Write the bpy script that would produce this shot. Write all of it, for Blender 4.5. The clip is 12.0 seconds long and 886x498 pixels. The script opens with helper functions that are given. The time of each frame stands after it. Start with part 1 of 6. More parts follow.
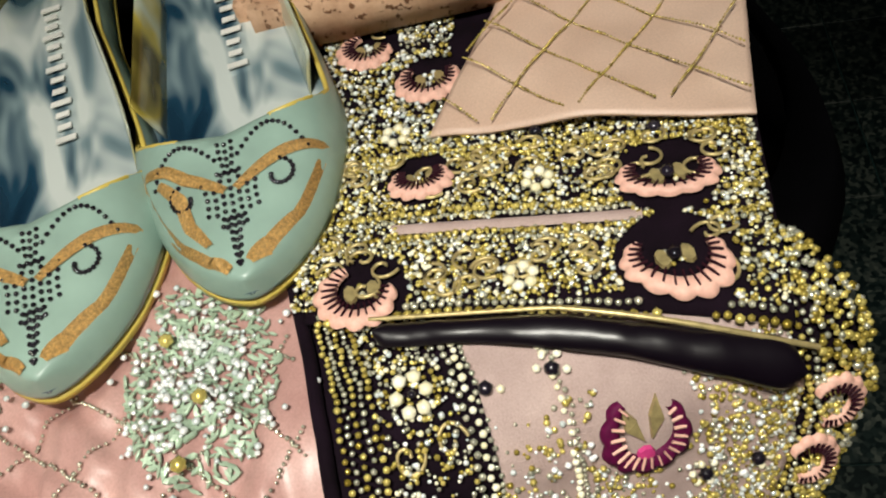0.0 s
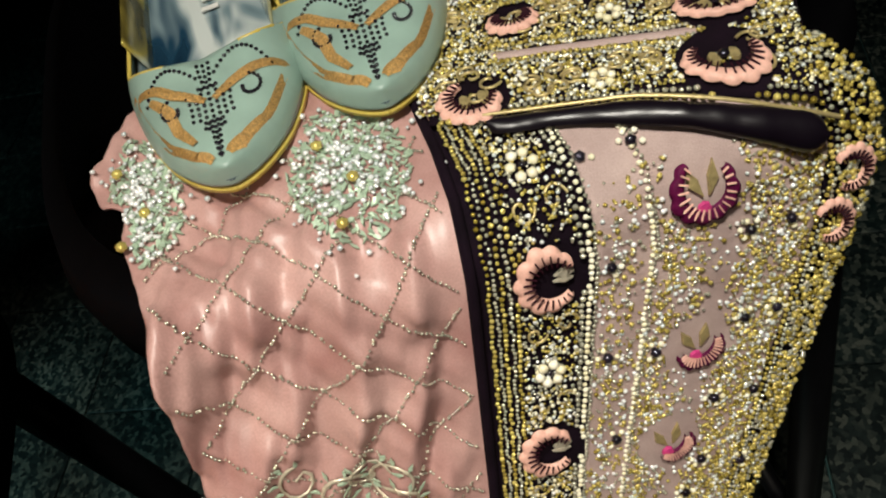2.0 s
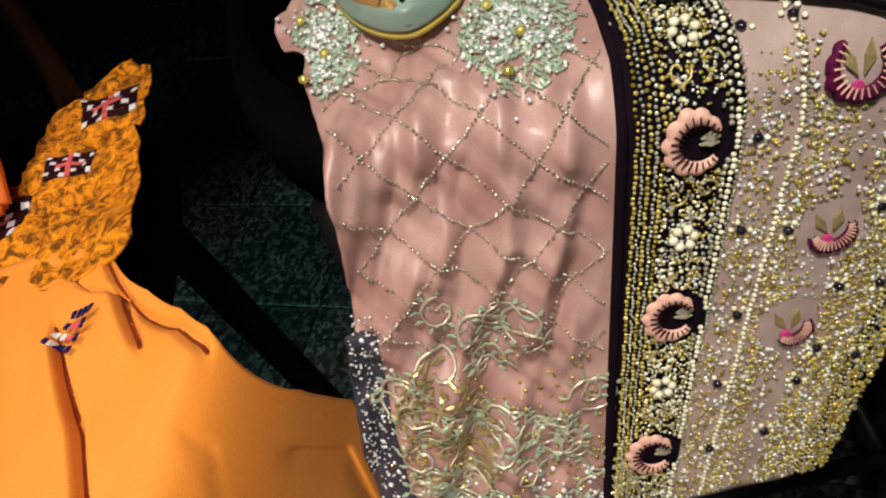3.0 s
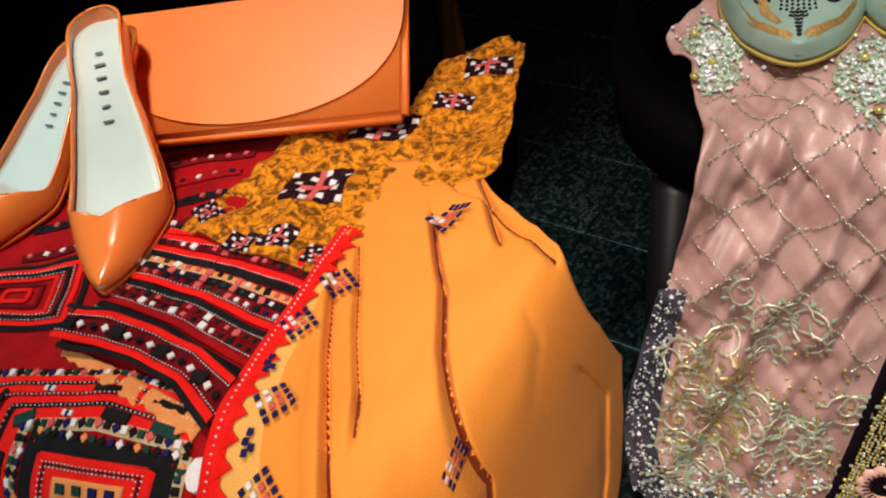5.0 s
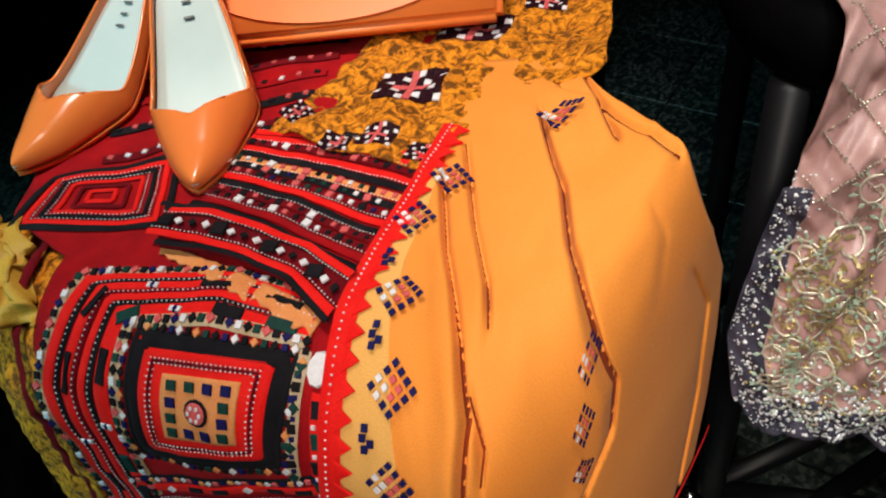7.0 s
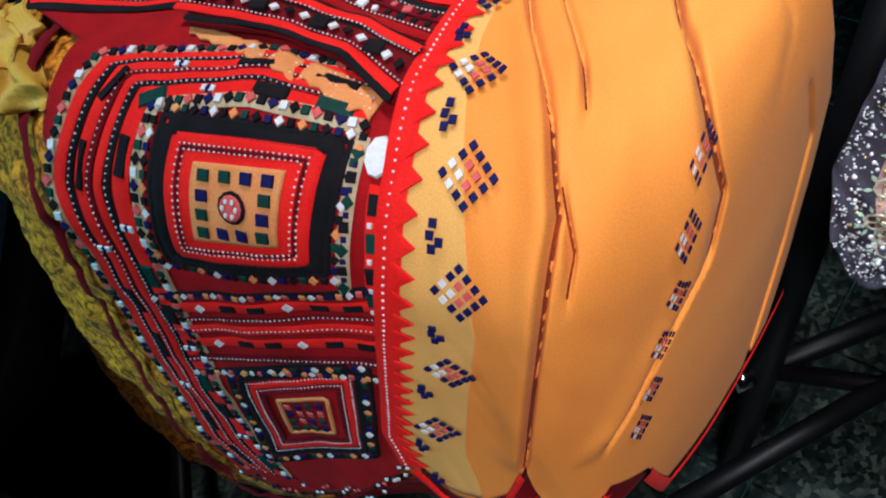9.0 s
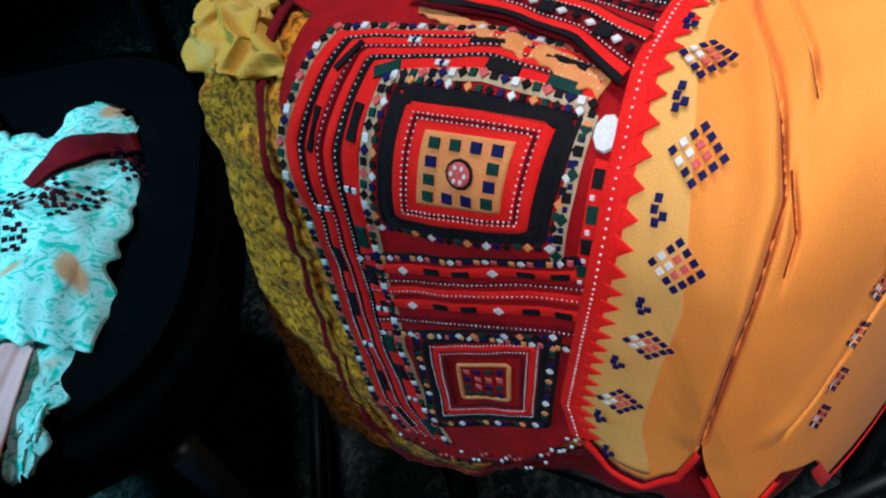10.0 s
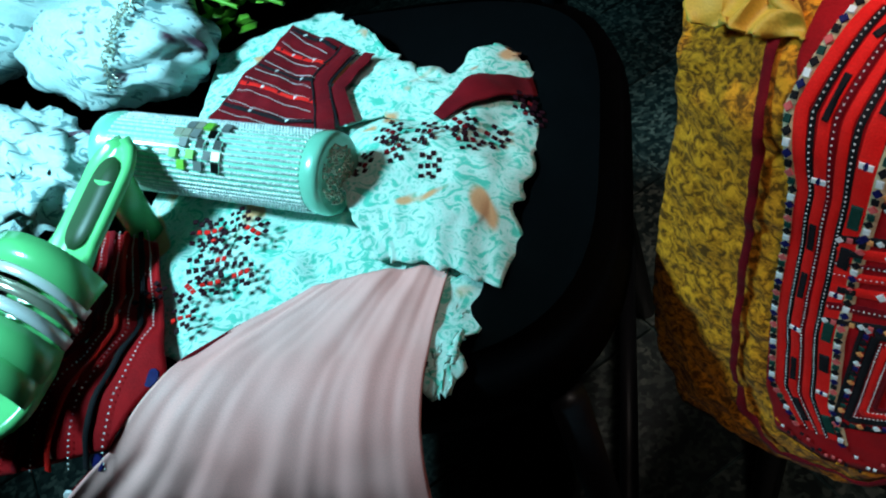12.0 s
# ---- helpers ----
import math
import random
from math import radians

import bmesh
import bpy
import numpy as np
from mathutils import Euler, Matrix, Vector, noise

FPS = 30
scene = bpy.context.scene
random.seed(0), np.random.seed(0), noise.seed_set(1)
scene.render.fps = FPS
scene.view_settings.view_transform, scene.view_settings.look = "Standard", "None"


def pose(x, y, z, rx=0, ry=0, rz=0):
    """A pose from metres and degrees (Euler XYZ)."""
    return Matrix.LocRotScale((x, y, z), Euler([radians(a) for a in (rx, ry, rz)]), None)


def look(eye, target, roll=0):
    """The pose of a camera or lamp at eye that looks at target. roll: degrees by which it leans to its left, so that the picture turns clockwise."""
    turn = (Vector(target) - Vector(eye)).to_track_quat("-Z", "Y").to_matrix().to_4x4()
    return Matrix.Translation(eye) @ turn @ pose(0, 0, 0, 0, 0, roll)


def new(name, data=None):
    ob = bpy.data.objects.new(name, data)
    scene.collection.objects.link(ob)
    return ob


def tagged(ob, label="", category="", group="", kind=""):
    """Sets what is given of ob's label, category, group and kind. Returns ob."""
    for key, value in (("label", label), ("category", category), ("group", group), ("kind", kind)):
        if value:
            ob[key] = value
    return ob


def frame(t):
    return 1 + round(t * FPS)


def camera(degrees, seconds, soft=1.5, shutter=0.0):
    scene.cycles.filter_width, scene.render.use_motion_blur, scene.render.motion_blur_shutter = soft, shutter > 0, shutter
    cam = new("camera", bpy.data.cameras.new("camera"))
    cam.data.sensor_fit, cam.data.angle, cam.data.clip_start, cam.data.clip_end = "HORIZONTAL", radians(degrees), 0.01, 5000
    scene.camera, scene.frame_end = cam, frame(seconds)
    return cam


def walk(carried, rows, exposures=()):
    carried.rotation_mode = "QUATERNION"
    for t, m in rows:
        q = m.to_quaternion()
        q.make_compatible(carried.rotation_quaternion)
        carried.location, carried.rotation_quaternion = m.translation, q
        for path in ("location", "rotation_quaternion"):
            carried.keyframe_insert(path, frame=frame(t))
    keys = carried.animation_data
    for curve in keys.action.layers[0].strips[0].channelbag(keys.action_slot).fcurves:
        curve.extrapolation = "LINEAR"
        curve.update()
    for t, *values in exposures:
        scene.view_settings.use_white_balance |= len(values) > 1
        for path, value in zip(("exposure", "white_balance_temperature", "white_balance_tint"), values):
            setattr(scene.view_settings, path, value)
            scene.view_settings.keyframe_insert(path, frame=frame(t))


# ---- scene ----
cam = camera(54.5, 12.0, soft=2.1)
PATH = [
    (0, (0.037, 0.13, 0.961), (-0.37, 1.416, -0.515), -17.8),
    (0.5, (0.033, 0.109, 0.965), (-0.352, 1.396, -0.517), -18.2),
    (1, (0.028, 0.084, 0.967), (-0.352, 1.368, -0.518), -19.2),
    (1.5, (0.021, 0.056, 0.972), (-0.359, 1.329, -0.522), -19.9),
    (2, (0.01, 0.024, 0.98), (-0.42, 1.28, -0.516), -20.1),
    (2.5, (0.001, -0.01, 0.977), (-0.515, 1.198, -0.531), -20.4),
    (3, (-0.006, -0.035, 0.977), (-0.656, 1.116, -0.523), -21.8),
    (3.5, (-0.021, -0.065, 0.981), (-0.802, 1.046, -0.486), -22.2),
    (3.7, (-0.028, -0.076, 0.984), (-0.852, 1.024, -0.469), -22.1),
    (5.3, (-0.05, -0.178, 1.031), (-1.091, 0.916, -0.28), -13.2),
    (5.5, (-0.058, -0.186, 1.034), (-1.113, 0.913, -0.263), -13.6),
    (6, (-0.076, -0.201, 1.029), (-1.117, 0.911, -0.267), -13.9),
    (6.5, (-0.087, -0.208, 1.014), (-1.091, 0.878, -0.333), -13.5),
    (7, (-0.099, -0.211, 0.997), (-1.062, 0.823, -0.418), -13.3),
    (7.5, (-0.11, -0.218, 0.976), (-1.035, 0.769, -0.498), -13.0),
    (7.7, (-0.117, -0.219, 0.966), (-1.029, 0.751, -0.526), -13.0),
    (9.3, (-0.14, -0.249, 0.911), (-1.068, 0.631, -0.626), -12.8),
    (9.5, (-0.146, -0.262, 0.92), (-1.103, 0.597, -0.612), -13.4),
    (10, (-0.162, -0.294, 0.932), (-1.231, 0.495, -0.563), -15.1),
    (10.5, (-0.182, -0.324, 0.938), (-1.33, 0.398, -0.531), -16.3),
    (11, (-0.211, -0.352, 0.944), (-1.408, 0.295, -0.522), -17.5),
    (11.5, (-0.237, -0.389, 0.946), (-1.478, 0.165, -0.521), -18.2),
    (12, (-0.258, -0.404, 0.952), (-1.57, 0.008, -0.5), -20.1),
]
EXPOSURES = [(0, 0.15, 6450, 7), (2, 0.0, 6550, 9), (3.5, -0.15, 6550, 11), (6, -0.1, 6550, 14), (7.5, -0.05, 5850, 10), (9.5, 0.15, 5100, 7), (10.5, 0.0, 5150, 8), (12, 0.12, 6150, 17)]
walk(cam, [(t, look(eye, target, roll)) for t, eye, target, roll in PATH], EXPOSURES)

# ---- light ----
world = bpy.data.worlds.new("world")
scene.world = world
world.use_nodes = True
world.node_tree.nodes["Background"].inputs[0].default_value = (0.25, 0.5, 0.55, 1)
world.node_tree.nodes["Background"].inputs[1].default_value = 0.005


def area_lamp(name, eye, target, size, watts, colour, beam=180):
    data = bpy.data.lights.new(name, "AREA")
    data.shape, data.size, data.energy, data.color, data.spread = "DISK", size, watts, colour, radians(beam)
    ob = new(name, data)
    ob.matrix_world = look(eye, target)
    return ob


# Added lamps without fixtures, one each to brighten gown, dress and shoes.
area_lamp("added_lamp_gown", (-0.02, -0.08, 1.62), (0.01, 0.27, 0.72), 0.14, 1.55, (1.0, 0.95, 0.85), 62)
area_lamp("added_lamp_dress", (0.10, -0.58, 1.40), (-0.18, 0.0, 0.56), 0.14, 0.62, (1.0, 0.87, 0.74), 42)
area_lamp("added_lamp_shoes", (-0.50, 0.06, 1.75), (-0.53, 0.14, 0.68), 0.14, 1.05, (1.0, 0.88, 0.74), 50)
# Unseen cyan lamp added for the cool tint on the mint dress.
area_lamp("added_lamp_cool", (-0.98, -0.95, 1.45), (-0.92, -0.36, 0.5), 0.2, 3.5, (0.42, 0.93, 1.0), 62)


# ---- materials ----
def nodes_of(name):
    m = bpy.data.materials.new(name)
    m.use_nodes = True
    nt = m.node_tree
    return m, nt, nt.nodes["Principled BSDF"]


def coords(nt, kind, scale):
    tc = nt.nodes.new("ShaderNodeTexCoord")
    mp = nt.nodes.new("ShaderNodeMapping")
    mp.inputs["Scale"].default_value = scale if hasattr(scale, "__len__") else (scale, scale, scale)
    nt.links.new(tc.outputs[kind], mp.inputs[0])
    return mp.outputs[0]


def ramp(nt, fac, stops, interp="LINEAR"):
    r = nt.nodes.new("ShaderNodeValToRGB")
    r.color_ramp.interpolation = interp
    els = r.color_ramp.elements
    while len(els) < len(stops):
        els.new(0.5)
    for e, (p, c) in zip(els, stops):
        e.position, e.color = p, (*c, 1)
    nt.links.new(fac, r.inputs[0])
    return r.outputs[0]


def noise_tex(nt, vec, scale, detail=3.0, rough=0.55, distort=0.0):
    n = nt.nodes.new("ShaderNodeTexNoise")
    n.inputs["Scale"].default_value, n.inputs["Detail"].default_value = scale, detail
    n.inputs["Roughness"].default_value, n.inputs["Distortion"].default_value = rough, distort
    nt.links.new(vec, n.inputs["Vector"])
    return n.outputs["Fac"]


def mixed(nt, a, b, fac, mode="MIX"):
    m = nt.nodes.new("ShaderNodeMix")
    m.data_type, m.blend_type = "RGBA", mode
    for sock, val in ((m.inputs[0], fac), (m.inputs[6], a), (m.inputs[7], b)):
        if hasattr(val, "is_linked"):
            nt.links.new(val, sock)
        elif hasattr(val, "__len__"):
            sock.default_value = (*val, 1)
        else:
            sock.default_value = val
    return m.outputs[2]


def bump(nt, bsdf, height, strength, dist=0.001):
    b = nt.nodes.new("ShaderNodeBump")
    b.inputs["Strength"].default_value, b.inputs["Distance"].default_value = strength, dist
    nt.links.new(height, b.inputs["Height"])
    nt.links.new(b.outputs[0], bsdf.inputs["Normal"])


def fabric(name, c1, c2, scale=25, rough=0.7, sheen=0.3, weave=900, bumpy=0.35, spec=0.3, alpha=1.0, metal=0.0):
    m, nt, p = nodes_of(name)
    v = coords(nt, "UV", 1)
    col = ramp(nt, noise_tex(nt, v, scale, 4), [(0.3, c1), (0.7, c2)])
    fine = noise_tex(nt, v, weave, 2)
    col = mixed(nt, col, ramp(nt, fine, [(0.25, (0.55, 0.55, 0.55)), (0.75, (1, 1, 1))]), 0.5, "MULTIPLY")
    nt.links.new(col, p.inputs["Base Color"])
    p.inputs["Roughness"].default_value, p.inputs["Sheen Weight"].default_value = rough, sheen * 0.12
    p.inputs["Specular IOR Level"].default_value, p.inputs["Alpha"].default_value = spec, alpha
    p.inputs["Metallic"].default_value = metal
    bump(nt, p, fine, bumpy, 0.0006)
    return m


def printed(name, ground, stops, scale, rough=0.75, distort=1.2, detail=3, second=None):
    """Cloth with a printed pattern of soft blots; stops: (threshold, colour)."""
    m, nt, p = nodes_of(name)
    v = coords(nt, "UV", 1)
    col = ramp(nt, noise_tex(nt, v, scale, detail, 0.6, distort), [(0.0, ground)] + stops)
    if second:
        colour, sc, lo = second
        mask = ramp(nt, noise_tex(nt, v, sc, 2, 0.5, 0.6), [(lo, (0, 0, 0)), (lo + 0.05, (1, 1, 1))])
        col = mixed(nt, col, colour, mask)
    fine = noise_tex(nt, v, 800, 2)
    col = mixed(nt, col, ramp(nt, fine, [(0.25, (0.6, 0.6, 0.6)), (0.75, (1, 1, 1))]), 0.45, "MULTIPLY")
    nt.links.new(col, p.inputs["Base Color"])
    p.inputs["Roughness"].default_value, p.inputs["Sheen Weight"].default_value = rough, 0.03
    bump(nt, p, fine, 0.35, 0.0006)
    return m


def solid(name, colour, rough=0.4, metal=0.0, vary=0.25, scale=60, coat=0.0, spec=0.5, bumpy=0.05):
    m, nt, p = nodes_of(name)
    v = coords(nt, "Object", 1)
    n = noise_tex(nt, v, scale, 4)
    dark = tuple(c * (1 - vary) for c in colour)
    nt.links.new(ramp(nt, n, [(0.3, dark), (0.7, colour)]), p.inputs["Base Color"])
    p.inputs["Roughness"].default_value, p.inputs["Metallic"].default_value = rough, metal
    p.inputs["Coat Weight"].default_value, p.inputs["Specular IOR Level"].default_value = coat, spec
    bump(nt, p, noise_tex(nt, v, scale * 8, 2), bumpy, 0.0005)
    return m


def beads_mat(name, c1, c2, rough, metal, coat=0.3):
    """Beads: each island has a tone of its own."""
    m, nt, p = nodes_of(name)
    g = nt.nodes.new("ShaderNodeNewGeometry")
    nt.links.new(ramp(nt, g.outputs["Random Per Island"], [(0.0, c1), (1.0, c2)]), p.inputs["Base Color"])
    p.inputs["Roughness"].default_value, p.inputs["Metallic"].default_value = rough, metal
    p.inputs["Coat Weight"].default_value = coat
    return m


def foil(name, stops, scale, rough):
    """Crinkled glossy foil; long dark-to-pale streaks paint its reflections into the colour."""
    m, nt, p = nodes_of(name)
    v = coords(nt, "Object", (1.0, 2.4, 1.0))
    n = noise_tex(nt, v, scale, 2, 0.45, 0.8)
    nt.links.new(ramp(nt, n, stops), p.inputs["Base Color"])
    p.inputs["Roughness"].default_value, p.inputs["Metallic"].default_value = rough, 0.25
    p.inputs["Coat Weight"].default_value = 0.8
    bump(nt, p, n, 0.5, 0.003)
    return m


M = {}
M["satin"] = fabric("mauve_satin", (0.33, 0.165, 0.15), (0.57, 0.36, 0.325), 22, 0.40, 0.1, 1100, 0.12, 0.5)
M["quilt"] = fabric("pale_quilted_satin", (0.56, 0.38, 0.29), (0.66, 0.48, 0.38), 18, 0.45, 0.1, 1100, 0.15, 0.5)
M["net"] = fabric("mauve_net", (0.36, 0.26, 0.24), (0.50, 0.38, 0.35), 40, 0.7, 0.2, 1500, 0.6)
M["dark_net"] = fabric("dark_violet_net", (0.030, 0.030, 0.050), (0.07, 0.065, 0.10), 40, 0.6, 0.2, 1500, 0.6, 0.3, 0.72)
M["velvet"] = fabric("black_velvet", (0.004, 0.002, 0.004), (0.009, 0.004, 0.009), 60, 0.9, 0.02, 900, 0.4, 0.05)
M["black_satin"] = fabric("black_satin", (0.003, 0.002, 0.004), (0.006, 0.003, 0.007), 60, 0.34, 0.02, 900, 0.1, 0.4)
M["gold_bead"] = beads_mat("gold_bead", (0.26, 0.19, 0.025), (0.86, 0.72, 0.22), 0.2, 0.55)
M["pearl"] = beads_mat("pearl_bead", (0.72, 0.66, 0.42), (0.85, 0.82, 0.68), 0.25, 0.0, 0.6)
M["crystal"] = beads_mat("crystal_bead", (0.55, 0.62, 0.62), (0.95, 0.95, 0.95), 0.2, 0.25, 0.6)
M["silver_bead"] = beads_mat("silver_bead", (0.45, 0.45, 0.36), (0.8, 0.78, 0.62), 0.2, 0.7)
M["black_bead"] = beads_mat("black_bead", (0.005, 0.004, 0.006), (0.015, 0.012, 0.02), 0.12, 0.0)
M["thread_gold"] = solid("gold_thread", (0.55, 0.44, 0.2), 0.38, 0.5, 0.4, 300)
M["thread_silver"] = solid("silver_thread", (0.66, 0.6, 0.46), 0.35, 0.4, 0.4, 400)
M["thread_pink"] = solid("pink_thread", (0.78, 0.45, 0.36), 0.6, 0, 0.25, 400)
M["thread_plum"] = solid("plum_thread", (0.10, 0.006, 0.045), 0.55, 0, 0.4, 400)
M["thread_dark"] = solid("dark_thread", (0.025, 0.005, 0.010), 0.6, 0, 0.3, 400)
M["thread_magenta"] = solid("magenta_thread", (0.6, 0.05, 0.22), 0.5, 0, 0.3, 400)
M["thread_mint"] = solid("mint_thread", (0.44, 0.58, 0.43), 0.4, 0.15, 0.4, 300)
M["white_dot"] = solid("white_dot_thread", (0.8, 0.76, 0.76), 0.5, 0, 0.15, 300)
M["red"] = fabric("red_cotton", (0.24, 0.003, 0.006), (0.44, 0.005, 0.008), 35, 0.75, 0.2, 700, 0.6)
M["red_bright"] = fabric("bright_red_thread", (0.78, 0.008, 0.006), (0.90, 0.018, 0.012), 60, 0.65, 0.2, 900, 0.7)
M["maroon"] = fabric("maroon_cotton", (0.10, 0.002, 0.006), (0.21, 0.004, 0.009), 35, 0.8, 0.2, 700, 0.6)
M["black_thread"] = fabric("black_thread", (0.006, 0.006, 0.008), (0.016, 0.013, 0.016), 60, 0.75, 0.1, 900, 0.7)
M["orange_thread"] = fabric("orange_thread", (0.8, 0.26, 0.08), (0.85, 0.36, 0.12), 60, 0.7, 0.2, 900, 0.6)
M["cream_thread"] = fabric("cream_thread", (0.52, 0.36, 0.20), (0.66, 0.52, 0.34), 60, 0.7, 0.2, 900, 0.6)
# Dark rust brown that stands in for shade in the chiffon creases.
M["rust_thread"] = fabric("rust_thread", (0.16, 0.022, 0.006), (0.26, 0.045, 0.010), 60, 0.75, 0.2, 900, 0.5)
M["white_thread"] = solid("white_thread", (0.78, 0.76, 0.78), 0.55, 0, 0.2, 400)
M["green_thread"] = solid("green_thread", (0.012, 0.05, 0.04), 0.6, 0, 0.3, 300)
M["navy_thread"] = solid("navy_thread", (0.012, 0.012, 0.09), 0.6, 0, 0.3, 300)
M["rose_thread"] = solid("rose_thread", (0.7, 0.12, 0.12), 0.6, 0, 0.3, 300)
M["chiffon"] = fabric("apricot_chiffon", (0.86, 0.27, 0.035), (0.90, 0.33, 0.055), 9, 0.55, 0.3, 1300, 0.12)
M["cream"] = fabric("cream_chiffon", (0.82, 0.42, 0.10), (0.86, 0.47, 0.13), 9, 0.62, 0.3, 1300, 0.12)
M["mustard"] = printed("mustard_print", (0.13, 0.045, 0.005), [(0.42, (0.16, 0.055, 0.006)), (0.50, (0.54, 0.17, 0.008)), (0.62, (0.86, 0.31, 0.014))], 170, 0.7, 0.9, 5)
M["mustard_plain"] = fabric("mustard_organza", (0.60, 0.32, 0.03), (0.72, 0.42, 0.05), 25, 0.5, 0.3, 900, 0.4)
M["mint_print"] = printed("mint_floral_print", (0.06, 0.50, 0.38), [(0.38, (0.08, 0.55, 0.42)), (0.47, (0.46, 0.76, 0.68)), (0.56, (0.60, 0.78, 0.72)), (0.64, (0.10, 0.54, 0.42))], 75, 0.75, 1.5, 3, ((0.72, 0.34, 0.16), 19, 0.63))
M["blush"] = fabric("blush_chiffon", (0.95, 0.34, 0.31), (0.95, 0.47, 0.44), 7, 0.6, 0.3, 1300, 0.12)
M["white_print"] = printed("white_cotton_print", (0.40, 0.60, 0.60), [(0.44, (0.52, 0.70, 0.70)), (0.55, (0.60, 0.74, 0.74)), (0.60, (0.16, 0.30, 0.32))], 45, 0.8, 2.2, 3, ((0.10, 0.03, 0.06), 26, 0.66))
M["mint_leather"] = solid("mint_leather", (0.29, 0.42, 0.36), 0.38, 0, 0.3, 30, 0.25)
M["gold_glitter"] = solid("gold_glitter", (0.74, 0.44, 0.14), 0.4, 0.5, 0.65, 900, 0.2, 0.6, 0.6)
M["sole_yellow"] = solid("ochre_sole_edge", (0.62, 0.48, 0.1), 0.4, 0, 0.2, 60)
# Pale stops are painted reflections on a dark navy insole.
M["insole_navy_sheen"] = foil("navy_foil_painted_sheen", [(0.34, (0.004, 0.014, 0.030)), (0.46, (0.014, 0.05, 0.09)), (0.54, (0.20, 0.28, 0.31)), (0.66, (0.66, 0.72, 0.70))], 17, 0.16)
# Gold lining with foil sheen painted in as dark and whitish streaks.
M["lining_gold_sheen"] = foil("gold_lining_painted_sheen", [(0.30, (0.10, 0.08, 0.02)), (0.45, (0.52, 0.42, 0.08)), (0.60, (0.55, 0.60, 0.48)), (0.75, (0.80, 0.78, 0.60))], 22, 0.22)
M["letter"] = solid("white_letter", (0.8, 0.8, 0.76), 0.4)
M["grey_letter"] = solid("grey_letter", (0.12, 0.13, 0.13), 0.5)
M["patent"] = solid("orange_patent_leather", (0.95, 0.24, 0.05), 0.2, 0, 0.05, 20, 0.7, 0.5, 0.02)
M["clutch"] = solid("orange_smooth_leather", (0.95, 0.23, 0.04), 0.42, 0, 0.06, 20, 0.1, 0.4)
M["insole_pale"] = solid("pale_blue_insole", (0.58, 0.70, 0.68), 0.45, 0, 0.08, 25)
M["green_plastic"] = solid("lime_green_patent", (0.14, 0.60, 0.22), 0.22, 0, 0.15, 30, 0.5)
M["dark_green"] = solid("dark_green_lining", (0.02, 0.06, 0.02), 0.5, 0, 0.3, 40)
M["pale_mint"] = solid("pale_mint_enamel", (0.22, 0.62, 0.46), 0.25, 0.1, 0.15, 40, 0.5)
M["leaf"] = solid("green_leaf", (0.16, 0.50, 0.03), 0.5, 0, 0.5, 60, 0.1)
M["black_vinyl"] = solid("black_vinyl", (0.0015, 0.0015, 0.002), 0.7, 0, 0.3, 60, 0.0, 0.03, 0.15)
M["black_metal"] = solid("black_lacquered_metal", (0.004, 0.004, 0.005), 0.45, 0.0, 0.3, 60, 0.0, 0.2)
M["chrome"] = solid("chrome", (0.8, 0.8, 0.78), 0.12, 1.0, 0.1, 60)
M["wall"] = solid("dark_teal_wall_paint", (0.018, 0.060, 0.056), 0.8, 0, 0.3, 5)


def cork_mat():
    m, nt, p = nodes_of("cork")
    v = coords(nt, "Object", 1)
    col = ramp(nt, noise_tex(nt, v, 55, 5, 0.7), [(0.3, (0.42, 0.24, 0.14)), (0.6, (0.62, 0.40, 0.26)), (0.8, (0.68, 0.47, 0.32))])
    specks = ramp(nt, noise_tex(nt, v, 260, 2), [(0.60, (0, 0, 0)), (0.68, (1, 1, 1))])
    nt.links.new(mixed(nt, col, (0.16, 0.07, 0.03), specks), p.inputs["Base Color"])
    p.inputs["Roughness"].default_value = 0.8
    bump(nt, p, specks, 0.5, 0.001)
    return m


def terrazzo():
    m, nt, p = nodes_of("terrazzo")
    v = coords(nt, "Object", 1)
    vo = nt.nodes.new("ShaderNodeTexVoronoi")
    vo.inputs["Scale"].default_value = 160
    nt.links.new(v, vo.inputs["Vector"])
    chips = ramp(nt, vo.outputs["Color"], [(0.25, (0.005, 0.013, 0.013)), (0.5, (0.020, 0.034, 0.031)), (0.8, (0.10, 0.115, 0.095))])
    big = ramp(nt, noise_tex(nt, v, 6, 4), [(0.35, (0.45, 0.5, 0.5)), (0.65, (1, 1, 1))])
    info = nt.nodes.new("ShaderNodeObjectInfo")
    tone = ramp(nt, info.outputs["Random"], [(0, (0.7, 0.7, 0.7)), (1, (1, 1, 1))])
    nt.links.new(mixed(nt, mixed(nt, chips, big, 1.0, "MULTIPLY"), tone, 1.0, "MULTIPLY"), p.inputs["Base Color"])
    p.inputs["Roughness"].default_value = 0.4
    return m


M["cork"], M["terrazzo"] = cork_mat(), terrazzo()
# matt cottons and threads
for key in ("red", "red_bright", "maroon", "black_thread", "green_thread", "navy_thread", "rose_thread", "rust_thread", "orange_thread", "mustard", "thread_dark", "thread_plum", "velvet", "chiffon", "cream"):
    M[key].node_tree.nodes["Principled BSDF"].inputs["Specular IOR Level"].default_value = 0.08


